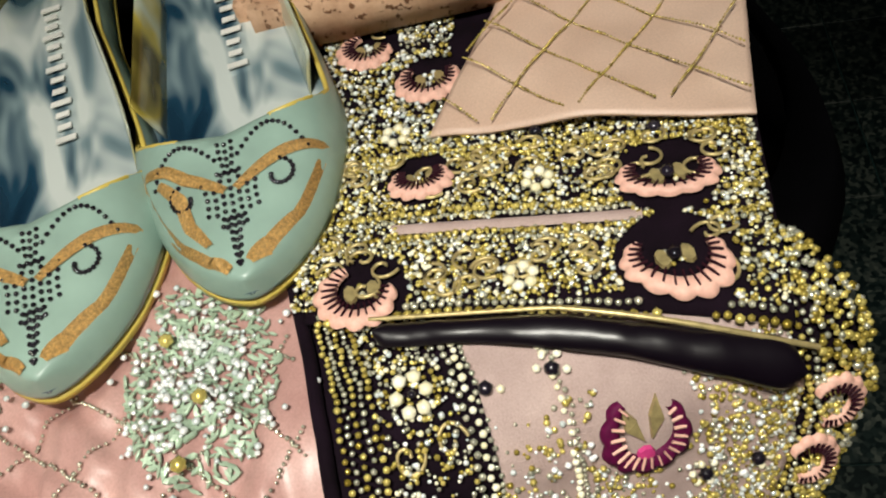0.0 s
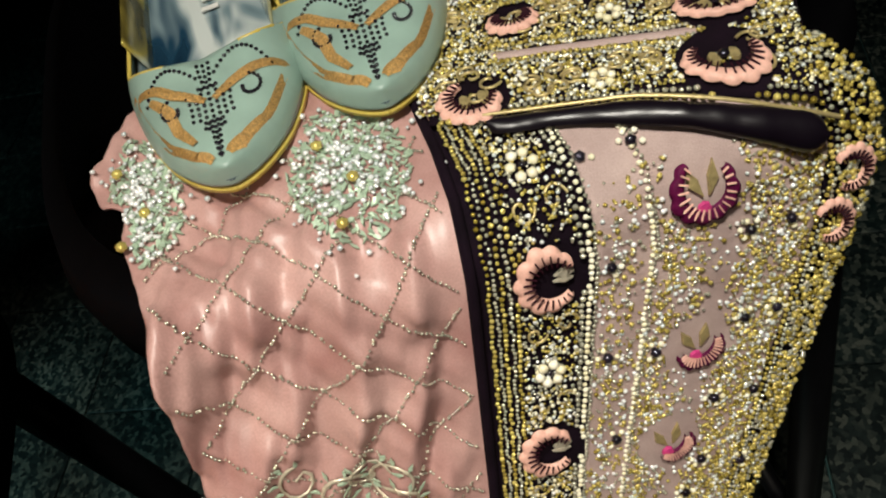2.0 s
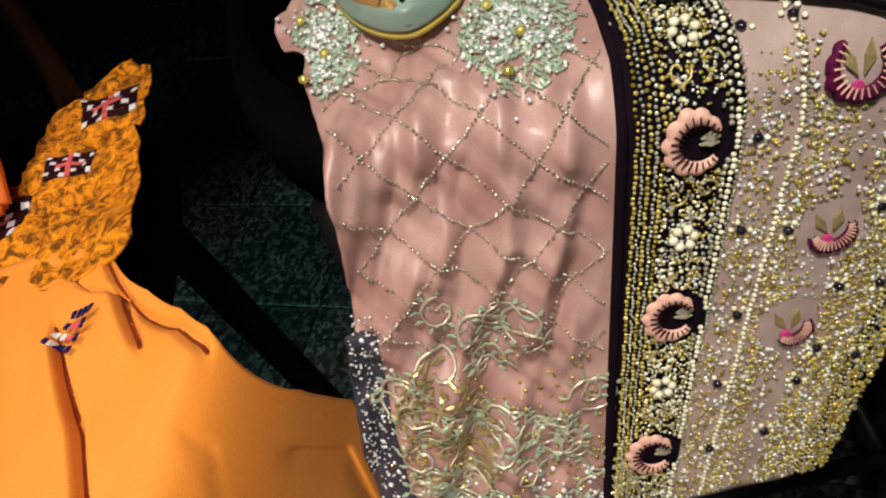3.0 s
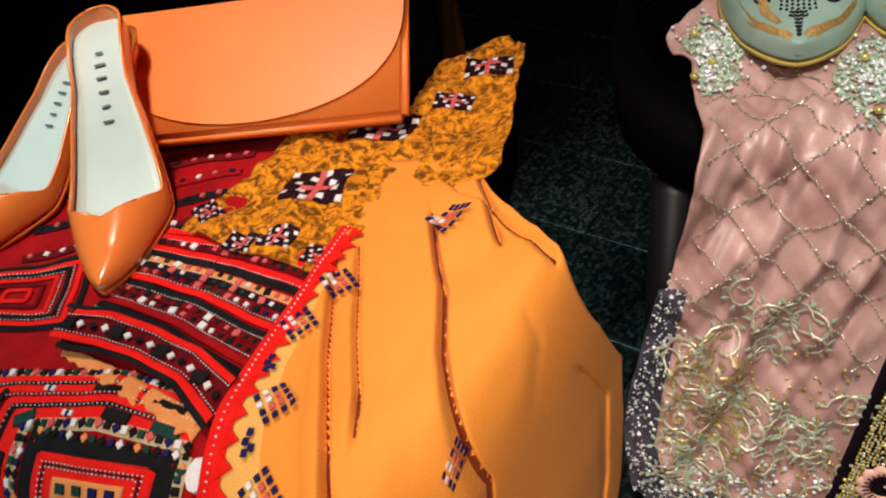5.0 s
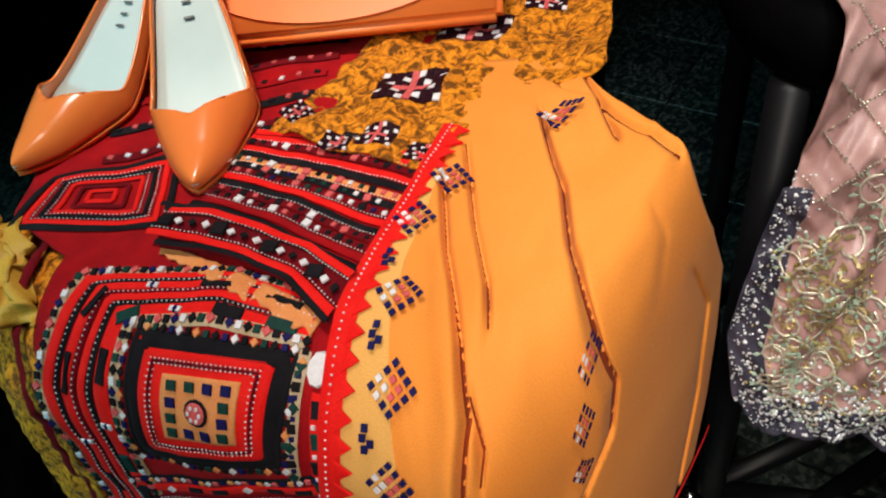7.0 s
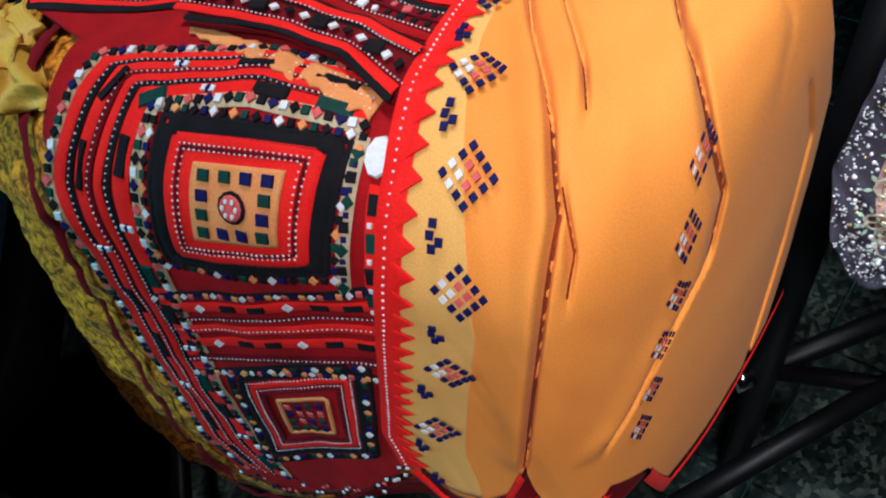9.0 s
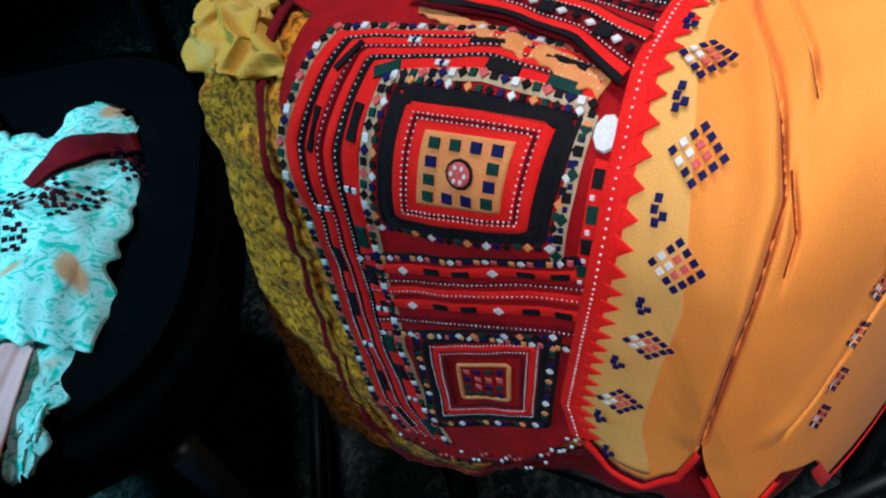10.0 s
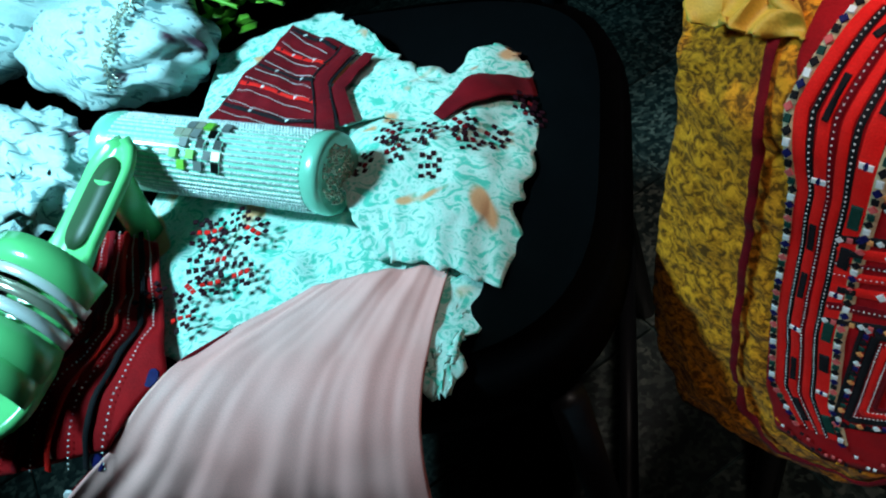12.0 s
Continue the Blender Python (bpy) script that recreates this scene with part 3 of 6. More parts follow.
for c, to, r in ((0.046, gold, 0.0012), (0.062, silv, 0.0010), (0.078, gold, 0.0012), (0.096, silv, 0.0011), (0.112, gold, 0.0012), (0.272, silv, 0.0014), (0.290, pearl, 0.0014), (0.305, silv, 0.0011), (0.44, pearl, 0.0013), (0.452, silv, 0.001), (0.875, gold, 0.0013), (0.89, silv, 0.0012)):
    row(c, -0.062 if c < 0.2 else -0.005, 0.272, r * 2.1, r, to)
# gold columns on the net, scattered beads on the dark panel
for c, w, n in ((0.345, 0.02, 420), (0.40, 0.022, 300), (0.50, 0.026, 1150), (0.58, 0.02, 330), (0.70, 0.022, 700), (0.745, 0.012, 700), (0.80, 0.020, 1000), (0.84, 0.018, 800)):
    for _ in range(n):
        s = rng.uniform(0.02, 0.272)
        u, _s = g1(c + rng.gauss(0, w), s)
        rng.choice((gold, gold, gold, silv, cryst)).append((u, s, rng.uniform(0.0006, 0.0014)))
for _ in range(500):
    s = rng.uniform(0.02, 0.272)
    u, _s = g1(rng.uniform(0.33, 0.86), s)
    rng.choice((cryst, silv)).append((u, s, rng.uniform(0.0006, 0.0013)))
for _ in range(2700):
    s = rng.uniform(-0.06, 0.272)
    u, _s = g1(rng.uniform(0.12, 0.265), s)
    rng.choice((gold, silv, cryst, gold, silv, gold, silv, pearl)).append((u, s, rng.uniform(0.0005, 0.0012)))
for _ in range(1900):
    s = rng.uniform(-0.005, 0.272)
    u, _s = g1(rng.uniform(0.90, 1.0), s)
    rng.choice((gold, gold, silv)).append((u, s, rng.uniform(0.0008, 0.0017)))
# flowers of pearls, dark-eyed flowers
for s in (0.006, 0.094, 0.182):
    u, _ = g1(0.19, s)
    for i in range(6):
        a = math.tau * i / 6
        pearl.append((u + 0.0048 * math.cos(a), s + 0.0048 * math.sin(a), 0.0026))
    black.append((u, s, 0.0017))
for u, s in ((0.010, 0.053), (-0.001, 0.098), (0.020, 0.105), (0.062, 0.105), (0.077, 0.106), (0.042, 0.145), (0.061, 0.149), (0.088, 0.063), (0.070, 0.061), (-0.007, 0.147), (0.030, 0.181), (0.049, 0.192), (-0.021, 0.189), (0.019, 0.200), (0.012, 0.011), (0.033, 0.012), (-0.030, 0.235), (0.0, 0.232)):
    black.append((u, s, 0.0028))
    for i in range(6):
        a = math.tau * i / 6 + 0.3
        if rng.random() < 0.5:
            pearl.append((u + 0.0045 * math.cos(a), s + 0.0045 * math.sin(a), 0.0016))

# upper bodice flap, turned across the panel; p along its lower opening, q upwards
CT, ST = math.cos(radians(21)), math.sin(radians(21))


def flap(p, q):
    return -0.012 + p * CT + q * ST, -0.019 + p * ST - q * CT


def flap_fold(u, s, a=0, b=0):
    return 0.004 * min(1.0, max(0.0, -(s - 0.36 * u + 0.016) / 0.02 + 0.4)) + wrinkle(u, s, 0.04, 0.0015)


cloth("bodice_ground", 1, [flap(-0.052, 0.23), flap(-0.038, 0.1), flap(-0.028, 0.004)], [flap(0.13, 0.23), flap(0.128, 0.09), flap(0.126, 0.004)], "velvet", gown, 0.0090, 40, 60, None, "dark velvet bodice ground")
QF = lambda u, s, a=0, b=0: 0.006 + 0.004 * math.sin(math.pi * min(1, max(0, a))) + wrinkle(u, s, 0.05, 0.004, 9)
cloth("quilted_yoke", 1, [flap(0.052, 0.26), flap(0.029, 0.158), flap(0.008, 0.088)], [flap(0.142, 0.26), flap(0.134, 0.16), flap(0.127, 0.080)], "quilt", gown, 0.0065, 50, 50, QF, "pale mauve quilted satin")
quilt = []
for c in range(-2, 6):
    quilt.append([flap(0.0 + 0.033 * c + 0.55 * t, 0.09 + t) for t in [i * 0.012 for i in range(13)]])
    quilt.append([flap(0.0 + 0.033 * c - 0.9 * t + 0.06, 0.09 + t * 0.8) for t in [i * 0.012 for i in range(13)]])
qst = []
for line in quilt:
    for u, s in stitches(line, 0.0016):
        p, q = (u + 0.012) * CT + (s + 0.019) * ST, (u + 0.012) * ST - (s + 0.019) * CT
        if 0.010 + 0.29 * max(0, q - 0.09) < p < 0.128 and 0.082 < q < 0.2:
            qst.append((u, s, rng.uniform(0.0005, 0.0008)))
beads("quilt_stitching", 1, qst, "gold_bead", gown, 0.0110, lambda u, s: 0.006 + wrinkle(u, s, 0.05, 0.004, 9), "gold quilting stitches")

fl = {"gold": [], "pearl": [], "cryst": [], "silv": [], "black": []}


def frow(q0, q1, p0, p1, step, r, to):
    p = p0
    while p < p1:
        f = (p - p0) / (p1 - p0)
        u, s = flap(p, q0 + (q1 - q0) * f + rng.uniform(-0.0004, 0.0004) + 0.0012 * math.sin(p * 70))
        fl[to].append((u, s, r * rng.uniform(0.85, 1.15)))
        p += step


for q, to, r in ((0.003, "gold", 0.0016), (0.0062, "silv", 0.0014), (0.034, "silv", 0.0012), (0.037, "gold", 0.0013), (0.045, "silv", 0.0012), (0.048, "gold", 0.0014), (0.079, "gold", 0.0014), (0.0755, "gold", 0.0013)):
    frow(q, q, -0.022, 0.124, r * 2.1, r, to)
for _ in range(9500):
    p, q = rng.uniform(-0.034, 0.126), rng.uniform(0.008, 0.091)
    if 0.0 < p < 0.08 and 0.038 < q < 0.044 or rng.random() < 0.3:
        continue
    u, s = flap(p, q)
    fl[rng.choice(("gold", "gold", "silv", "cryst", "gold", "gold", "silv", "pearl"))].append((u, s, rng.uniform(0.0005, 0.0012)))
for _ in range(2200):
    p, q = rng.uniform(-0.05, 0.012), rng.uniform(0.09, 0.21)
    u, s = flap(p, q)
    fl[rng.choice(("gold", "silv", "cryst"))].append((u, s, rng.uniform(0.0007, 0.0014)))
for p, q in ((0.045, 0.0165), (0.050, 0.060), (-0.006, 0.091)):
    u, s = flap(p, q)
    fl["black"].append((u, s, 0.0016))
    for i in range(6):
        a = math.tau * i / 6
        fl["pearl"].append((u + 0.0042 * math.cos(a), s + 0.0042 * math.sin(a), 0.0023))
for p, q in ((0.049, 0.085), (0.092, 0.081), (0.0946, 0.0577), (0.0937, 0.021)):
    u, s = flap(p, q)
    fl["black"].append((u, s, 0.003))
FT = 0.0102
# bands kept free of beads round the embroidered crescents: middle, inner and outer radius
CLEAR = [(0.054, 0.034, 0.0, 0.0175), (0.039, 0.110, 0.0, 0.016), (0.017, 0.162, 0.0, 0.0155)] + [(g1(0.195, s)[0], s, 0.0, 0.0155) for s in (0.048, 0.138, 0.229)]
FCLEAR = [(*flap(p, q), a, b) for p, q, a, b in ((0.0937, 0.021, 0.004, 0.019), (0.0946, 0.0577, 0.004, 0.018), (-0.009, 0.0148, 0.003, 0.016), (0.0065, 0.066, 0.003, 0.013), (0.0046, 0.125, 0.004, 0.015), (-0.025, 0.15, 0.004, 0.014))]
keep = lambda spots, holes: [b for b in spots if all(not h[2] < math.dist(b[:2], h[:2]) < h[3] for h in holes)]
names = {"gold": "gold_bead", "pearl": "pearl", "cryst": "crystal", "silv": "silver_bead", "black": "black_bead"}
words = {"gold": "gold beads", "pearl": "pearl flowers", "cryst": "clear crystal beads", "silv": "silver beads", "black": "black bead centres"}
for key, spots in fl.items():
    beads("bodice_" + key.replace("cryst", "crystal").replace("silv", "silver") + "_beadwork", 1, keep(spots, FCLEAR), names[key], gown, FT, None, words[key])
for key, spots in (("gold", gold), ("pearl", pearl), ("cryst", cryst), ("silv", silv), ("black", black)):
    beads("panel_" + key.replace("cryst", "crystal").replace("silv", "silver") + "_beadwork", 1, keep(spots, CLEAR), names[key], gown, TOP, None, words[key])

# pocket-like dark opening between flap and panel
verts, faces = [], []
for i in range(61):
    f = i / 60
    wide = 0.0085 + 0.0055 * max(0.0, (f - 0.6) / 0.4) ** 1.2
    wide *= math.sqrt(max(0.02, 1 - max(0.0, (0.04 - f) / 0.04) ** 2)) * math.sqrt(max(0.02, 1 - max(0.0, (f - 0.94) / 0.06) ** 2))
    for j in range(9):
        a = math.pi * j / 8
        u, s = flap(-0.002 + 0.128 * f, -0.0042 - 0.0012 * max(0.0, f - 0.6) / 0.4 + 0.5 * wide * math.cos(a))
        verts.append(P(1, u, s, 0.0108 + (0.003 + 0.003 * f) * math.sin(a) + wrinkle(u, s, 0.012, 0.0012, 3)))
for i in range(60):
    for j in range(8):
        q = i * 9 + j
        faces.append((q, q + 9, q + 10, q + 1))
mesh_object("opening", verts, faces, "black_satin", gown, "black satin lined opening")
ribbons("opening_piping", 1, [[flap(-0.004, 0.001), flap(0.05, 0.0015), flap(0.09, 0.001), flap(0.131, 0.0)]], 0.0014, "thread_gold", gown, 0.0130)


def crescent(name, u, s, r, a0, a1, width, outer, mark, turn=0.0, lift=TOP, petals=9, squash=1.0):
    """One embroidered crescent with a scalloped rim and darker stitches."""
    ct, st = math.cos(turn), math.sin(turn)
    spin = lambda x, y: (u + x * ct - y * squash * st, s + x * st + y * squash * ct)
    verts, faces, uv, lines = [], [], [], []
    steps = petals * 8
    for i in range(steps + 1):
        a = a0 + (a1 - a0) * i / steps
        taper = min(1.0, 0.45 + 2.2 * min(i, steps - i) / steps)
        w = width * taper * (0.78 + 0.22 * abs(math.sin(math.pi * i / 8)))
        for f, h in ((0.0, 0.0), (0.12, 0.0012), (0.6, 0.0018), (0.92, 0.0012), (1.0, 0.0)):
            p = spin((r + w * f) * math.cos(a), (r + w * f) * math.sin(a))
            verts.append(P(1, p[0], p[1], lift + 0.0012 + h * 1.4))
            uv.append(p)
        if i % 4 == 2:
            lines.append([spin((r - width * 0.1) * math.cos(a), (r - width * 0.1) * math.sin(a)), spin((r + w * 0.6) * math.cos(a), (r + w * 0.6) * math.sin(a))])
    for i in range(steps):
        for c in range(4):
            q = i * 5 + c
            faces.append((q, q + 1, q + 6, q + 5))
    ob = mesh_object(name, verts, faces, outer, gown, name.replace("_", " ") + " in satin stitch", uv)
    ribbons("stitching", 1, lines, 0.0007, mark, ob, lift + 0.0034, step=0.002)
    return ob


for s, r in ((0.048, 0.0085), (0.138, 0.008), (0.229, 0.008)):
    u, _ = g1(0.195, s)
    crescent("pink_paisley", u, s, r, 0.7, 5.6, 0.0078, "thread_pink", "thread_dark", 0.2)
    slabs("paisley_leaf", 1, [[(u + 0.001, s - 0.0015), (u + 0.006, s - 0.004), (u + 0.01, s - 0.001), (u + 0.006, s + 0.001)], [(u, s + 0.001), (u + 0.005, s + 0.003), (u + 0.009, s + 0.002), (u + 0.004, s)]], "thread_silver", gown, TOP, 0.0015)
for p, q, r, turn, sq in ((0.0937, 0.021, 0.011, 0.35, 0.75), (0.0946, 0.0577, 0.0115, 0.35, 0.6), (-0.009, 0.0148, 0.0085, 0.8, 1.0), (0.0065, 0.066, 0.006, 0.2, 0.8), (0.0046, 0.125, 0.008, 0.4, 1), (-0.025, 0.15, 0.007, 0.9, 1)):
    u, s = flap(p, q)
    crescent("pink_paisley", u, s, r, -0.45, 3.6, 0.0085, "thread_pink", "thread_dark", turn, FT, 9, sq)
    slabs("paisley_leaf", 1, [disc(u - 0.004, s, 0.0024, 8, 0.004), disc(u + 0.004, s + 0.001, 0.0024, 8, 0.004)], "thread_gold", gown, FT, 0.0015)
for u, s in ((0.114, 0.050), (0.104, 0.072)):
    crescent("pink_paisley", u, s, 0.006, 1.0, 5.5, 0.006, "thread_pink", "thread_dark", 3.0)
for u, s, r, a0, a1, turn in ((0.054, 0.034, 0.0085, -0.75, 3.9, 0.25), (0.039, 0.108, 0.008, -0.3, 2.5, 0.3), (0.017, 0.160, 0.0075, -0.2, 2.0, 0.2)):
    crescent("plum_butterfly", u, s, r, a0, a1, 0.0075, "thread_plum", "thread_pink", turn)
    slabs("butterfly_wing", 1, [[(u + sx * 0.001, s + 0.004), (u + sx * 0.0065, s - 0.001), (u + sx * 0.006, s - 0.008), (u + sx * 0.002, s - 0.003)] for sx in (-1, 1)], "thread_gold", gown, TOP, 0.0014)
    slabs("butterfly_heart", 1, [disc(u - 0.002, s + r * 0.9, 0.003, 8)], "thread_magenta", gown, TOP + 0.0012, 0.0015)
# scrolls of gold cord on the dark grounds
scrolls = []
for c, s, way in [(0.155, x, 1) for x in (0.020, 0.072, 0.112, 0.16, 0.20, 0.252)] + [(0.235, x, -1) for x in (0.020, 0.072, 0.112, 0.16, 0.20, 0.252)]:
    u, _ = g1(c, s)
    scrolls.append([(u + 0.0055 * (1 - 0.8 * t) * math.cos(way * 6.5 * t), s + 0.0055 * (1 - 0.8 * t) * math.sin(way * 6.5 * t)) for t in [i / 16 for i in range(17)]])
tagged(ribbons("cord_scrollwork", 1, scrolls, 0.0011, "thread_gold", gown, TOP, label="curled gold cord", step=0.0015), kind="stuff")
fscr = []
for i in range(70):
    p, q = rng.uniform(-0.030, 0.114), rng.choice((rng.uniform(0.01, 0.036), rng.uniform(0.058, 0.08), rng.uniform(0.1, 0.2)))
    if q > 0.09 and p > 0.01:
        continue
    u, s = flap(p, q)
    a0 = rng.uniform(0, 6)
    fscr.append([(u + 0.006 * (1 - 0.8 * t) * math.cos(a0 + 6 * t), s + 0.005 * (1 - 0.8 * t) * math.sin(a0 + 6 * t)) for t in [i / 14 for i in range(15)]])
tagged(ribbons("bodice_scrollwork", 1, fscr, 0.0011, "thread_gold", gown, FT + 0.001, label="curled gold cord", step=0.0015), kind="stuff")
ribbons("seam", 1, [[flap(-0.002, 0.042), flap(0.07, 0.0405), flap(0.085, 0.0405)]], 0.0045, "net", gown, FT, label="bare mauve seam")


# ---- shoes ----
def shoe(name, label, toe, heel, base, length, width, heel_h, vamp, point, mats, group, dome=0.05, thick=0.003, side_h=0.55, narrow=0.27, toe_h=0.36, full=0.55, throat=0.11):
    """A court shoe: toe and heel in plan, base height. mats: upper, insole, sole, lining."""
    d = Vector((heel[0] - toe[0], heel[1] - toe[1], 0)).normalized()
    root = thing(name, label, "shoe", group, Matrix.Translation((toe[0], toe[1], base)) @ Matrix((( d.x, -d.y, 0, 0), (d.y, d.x, 0, 0), (0, 0, 1, 0), (0, 0, 0, 1))))
    Ln = length

    def half(x):
        f = x / Ln
        tip = min(1.0, f / 0.36)
        w = (1 - (1 - tip) ** point) ** (1 / point) if point > 1.2 else tip ** 0.72 * (1.15 - 0.15 * tip)
        waist = 1 - narrow * min(1, max(0, (f - 0.36) / 0.34)) ** 1.3
        end = math.sqrt(max(0.0, 1 - max(0.0, (f - 0.86) / 0.14) ** 2))
        return width / 2 * w * waist * end

    def sole(x):
        f = min(1, max(0, (x / Ln - 0.3) / 0.62))
        return thick + heel_h * f * f * (3 - 2 * f) + 0.004 * max(0, 1 - x / Ln / 0.12)

    def high(x):
        f = x / Ln
        return dome * (toe_h + (1 - toe_h) * min(1, f / 0.32) ** 0.8) * (1.0 if f < 0.7 else 1 + 0.25 * (f - 0.7) / 0.3)

    def top_angle(x):
        f = min(1.0, (x / Ln - vamp) / throat)
        if f <= 0:
            return math.pi / 2
        t = math.cos(radians(90 * side_h)) ** full * math.sqrt(1 - (1 - f) ** 2)
        return math.acos(min(1.0, t ** (1 / full)))

    xs = [Ln * (0.5 - 0.5 * math.cos(math.pi * i / 70)) for i in range(71)]
    nj = 14
    verts, faces = [], []
    rims = {}
    for side in (1, -1):
        base_i = len(verts)
        rims[side] = []
        for x in xs:
            ta = top_angle(x)
            for j in range(nj + 1):
                ph = ta * j / nj
                verts.append((x, side * half(x) * max(0.0, math.cos(ph)) ** full, sole(x) + high(x) * math.sin(ph)))
            rims[side].append(verts[-1])
        for i in range(70):
            for j in range(nj):
                q = base_i + i * (nj + 1) + j
                f = (q, q + nj + 1, q + nj + 2, q + 1)
                faces.append(f if side > 0 else f[::-1])
    up = mesh_object("upper", verts, faces, mats[0], root)
    bm = bmesh.new()
    bm.from_mesh(up.data)
    bmesh.ops.remove_doubles(bm, verts=bm.verts, dist=0.0004)
    bmesh.ops.recalc_face_normals(bm, faces=bm.faces)
    bm.to_mesh(up.data)
    bm.free()
    thicken(up, 0.0018, 0)
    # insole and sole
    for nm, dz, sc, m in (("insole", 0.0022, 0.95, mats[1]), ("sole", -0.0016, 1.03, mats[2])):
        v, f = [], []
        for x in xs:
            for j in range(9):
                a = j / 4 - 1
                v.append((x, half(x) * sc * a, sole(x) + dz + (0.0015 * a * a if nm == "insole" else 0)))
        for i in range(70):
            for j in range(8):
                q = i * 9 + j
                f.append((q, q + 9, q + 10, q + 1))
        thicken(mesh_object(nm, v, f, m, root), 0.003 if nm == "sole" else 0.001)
    # rim piping
    rim = [p for p, x in zip(rims[1], xs) if x / Ln > vamp] + [p for p, x in zip(rims[-1], xs) if x / Ln > vamp][::-1]
    tube(rim, 0.0011, mats[0] if len(mats) < 5 else mats[4], "rim", root)
    if heel_h > 0.05:
        v, f = [], []
        rows = [(0.0, 0.0075, Ln * 0.93), (0.4, 0.009, Ln * 0.935), (0.75, 0.016, Ln * 0.93), (1.0, 0.024, Ln * 0.91)]
        for t, r, cx in rows:
            for j in range(16):
                a = math.tau * j / 16
                hx = cx + r * math.cos(a)
                v.append((hx, r * math.sin(a), (sole(min(Ln, hx)) - 0.005) * t))
        for i in range(3):
            for j in range(16):
                f.append((i * 16 + j, i * 16 + (j + 1) % 16, (i + 1) * 16 + (j + 1) % 16, (i + 1) * 16 + j))
        f += [tuple(range(16))[::-1], tuple(48 + j for j in range(16))]
        mesh_object("heel", v, f, mats[0], root)

    def skin(x, t):
        """A point of the vamp: x from the toe, t from -1 to 1 across."""
        ph = math.acos(min(1, abs(t)) ** (1 / full)) if abs(t) < 1 else 0
        return Vector((x, half(x) * t, sole(x) + high(x) * math.sin(ph) + 0.0012))

    return root, skin, sole, half, Ln


MINT = ("mint_leather", "insole_navy_sheen", "sole_yellow", "lining_gold_sheen", "sole_yellow")
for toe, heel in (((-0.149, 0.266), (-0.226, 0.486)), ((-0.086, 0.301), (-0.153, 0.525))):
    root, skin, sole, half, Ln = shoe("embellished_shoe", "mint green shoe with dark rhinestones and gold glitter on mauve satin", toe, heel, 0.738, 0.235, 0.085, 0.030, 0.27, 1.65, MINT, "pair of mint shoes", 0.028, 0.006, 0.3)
    # rhinestones: a tree of dots, with curls
    dots = []
    for i in range(17):
        x = 0.006 + 0.0042 * i
        w = 0.10 + 0.05 * math.sin(i * 0.5) + (0.16 if 6 < i < 12 else 0)
        for j in range(-3, 4):
            if abs(j) < 2 or 4 < i < 13:
                dots.append((x + 0.001 * (j % 2), j * w / 2.2))
    for side in (-1, 1):
        for i in range(14):
            a = i / 13 * 4.6
            dots.append((0.05 + 0.008 * math.cos(a) * (1 - i / 26), side * (0.55 + 0.17 * math.sin(a) * (1 - i / 26))))
            dots.append((0.066 + 0.014 * math.sin(i / 13 * math.pi), side * (0.12 + 0.052 * i)))
    v0, f0 = ico()
    v, f = [], []
    for x, t in [(x * 0.78, t) for x, t in dots]:
        c = np.array(skin(x, t))
        b = len(v)
        v.extend(v0 * 0.0011 + c)
        f.extend([[b + q for q in ff] for ff in f0])
    tagged(mesh_object("rhinestone_work", v, f, "black_bead", root, "dark rhinestones"), kind="stuff")
    # glitter bands
    for band in ([(0.004, 0.45), (0.012, 0.80), (0.03, 0.93), (0.055, 0.96), (0.085, 0.94)], [(0.078, 0.86), (0.070, 0.62), (0.060, 0.45), (0.047, 0.06)], [(0.006, -0.35), (0.014, -0.72), (0.03, -0.90), (0.06, -0.95)], [(0.020, 0.50), (0.035, 0.62), (0.05, 0.58), (0.066, 0.74)], [(0.07, -0.95), (0.062, -0.6), (0.047, -0.06)]):
        v, f = [], []
        for i in range(41):
            x, t = along(band, i / 40)
            x *= 0.78
            x2, t2 = along(band, min(1, i / 40 + 0.02))
            x1, t1 = along(band, max(0, i / 40 - 0.02))
            hw = max(0.012, half(x))
            d = Vector((x2 - x1, (t2 - t1) * hw)).normalized()
            wd = (0.0036 if band[0][0] < 0.015 else 0.0026) * (0.6 + 0.4 * math.sin(math.pi * i / 40))
            for o in (-1, 0, 1):
                tt = max(-0.985, min(0.985, t + d.x * wd * o / hw))
                v.append(skin(max(0.003, x - d.y * wd * o), tt) + Vector((0, 0, 0.0005 if o else 0.001)))
        for i in range(40):
            for c in (0, 1):
                f.append((i * 3 + c, i * 3 + c + 1, i * 3 + c + 4, i * 3 + c + 3))
        mesh_object("glitter_band", v, f, "gold_glitter", root, "gold glitter band")
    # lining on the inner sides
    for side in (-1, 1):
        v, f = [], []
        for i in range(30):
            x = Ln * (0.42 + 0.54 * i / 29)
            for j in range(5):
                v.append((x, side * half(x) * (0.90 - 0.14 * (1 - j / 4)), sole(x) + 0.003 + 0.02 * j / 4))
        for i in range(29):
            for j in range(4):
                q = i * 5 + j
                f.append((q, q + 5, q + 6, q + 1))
        thicken(mesh_object("lining", v, f, "lining_gold_sheen", root, "crinkled gold foil lining with painted sheen"), 0.0008, 0)
    # maker's mark as plain bars
    for i in range(13):
        x = 0.125 + 0.0062 * i
        bm = bmesh.new()
        bmesh.ops.create_cube(bm, size=1, matrix=Matrix.LocRotScale((x, -0.004, sole(x) + 0.004), None, (0.0034, 0.006 if i % 3 else 0.009, 0.0006)))
        part("mark", bm, "letter", root, smooth=False)

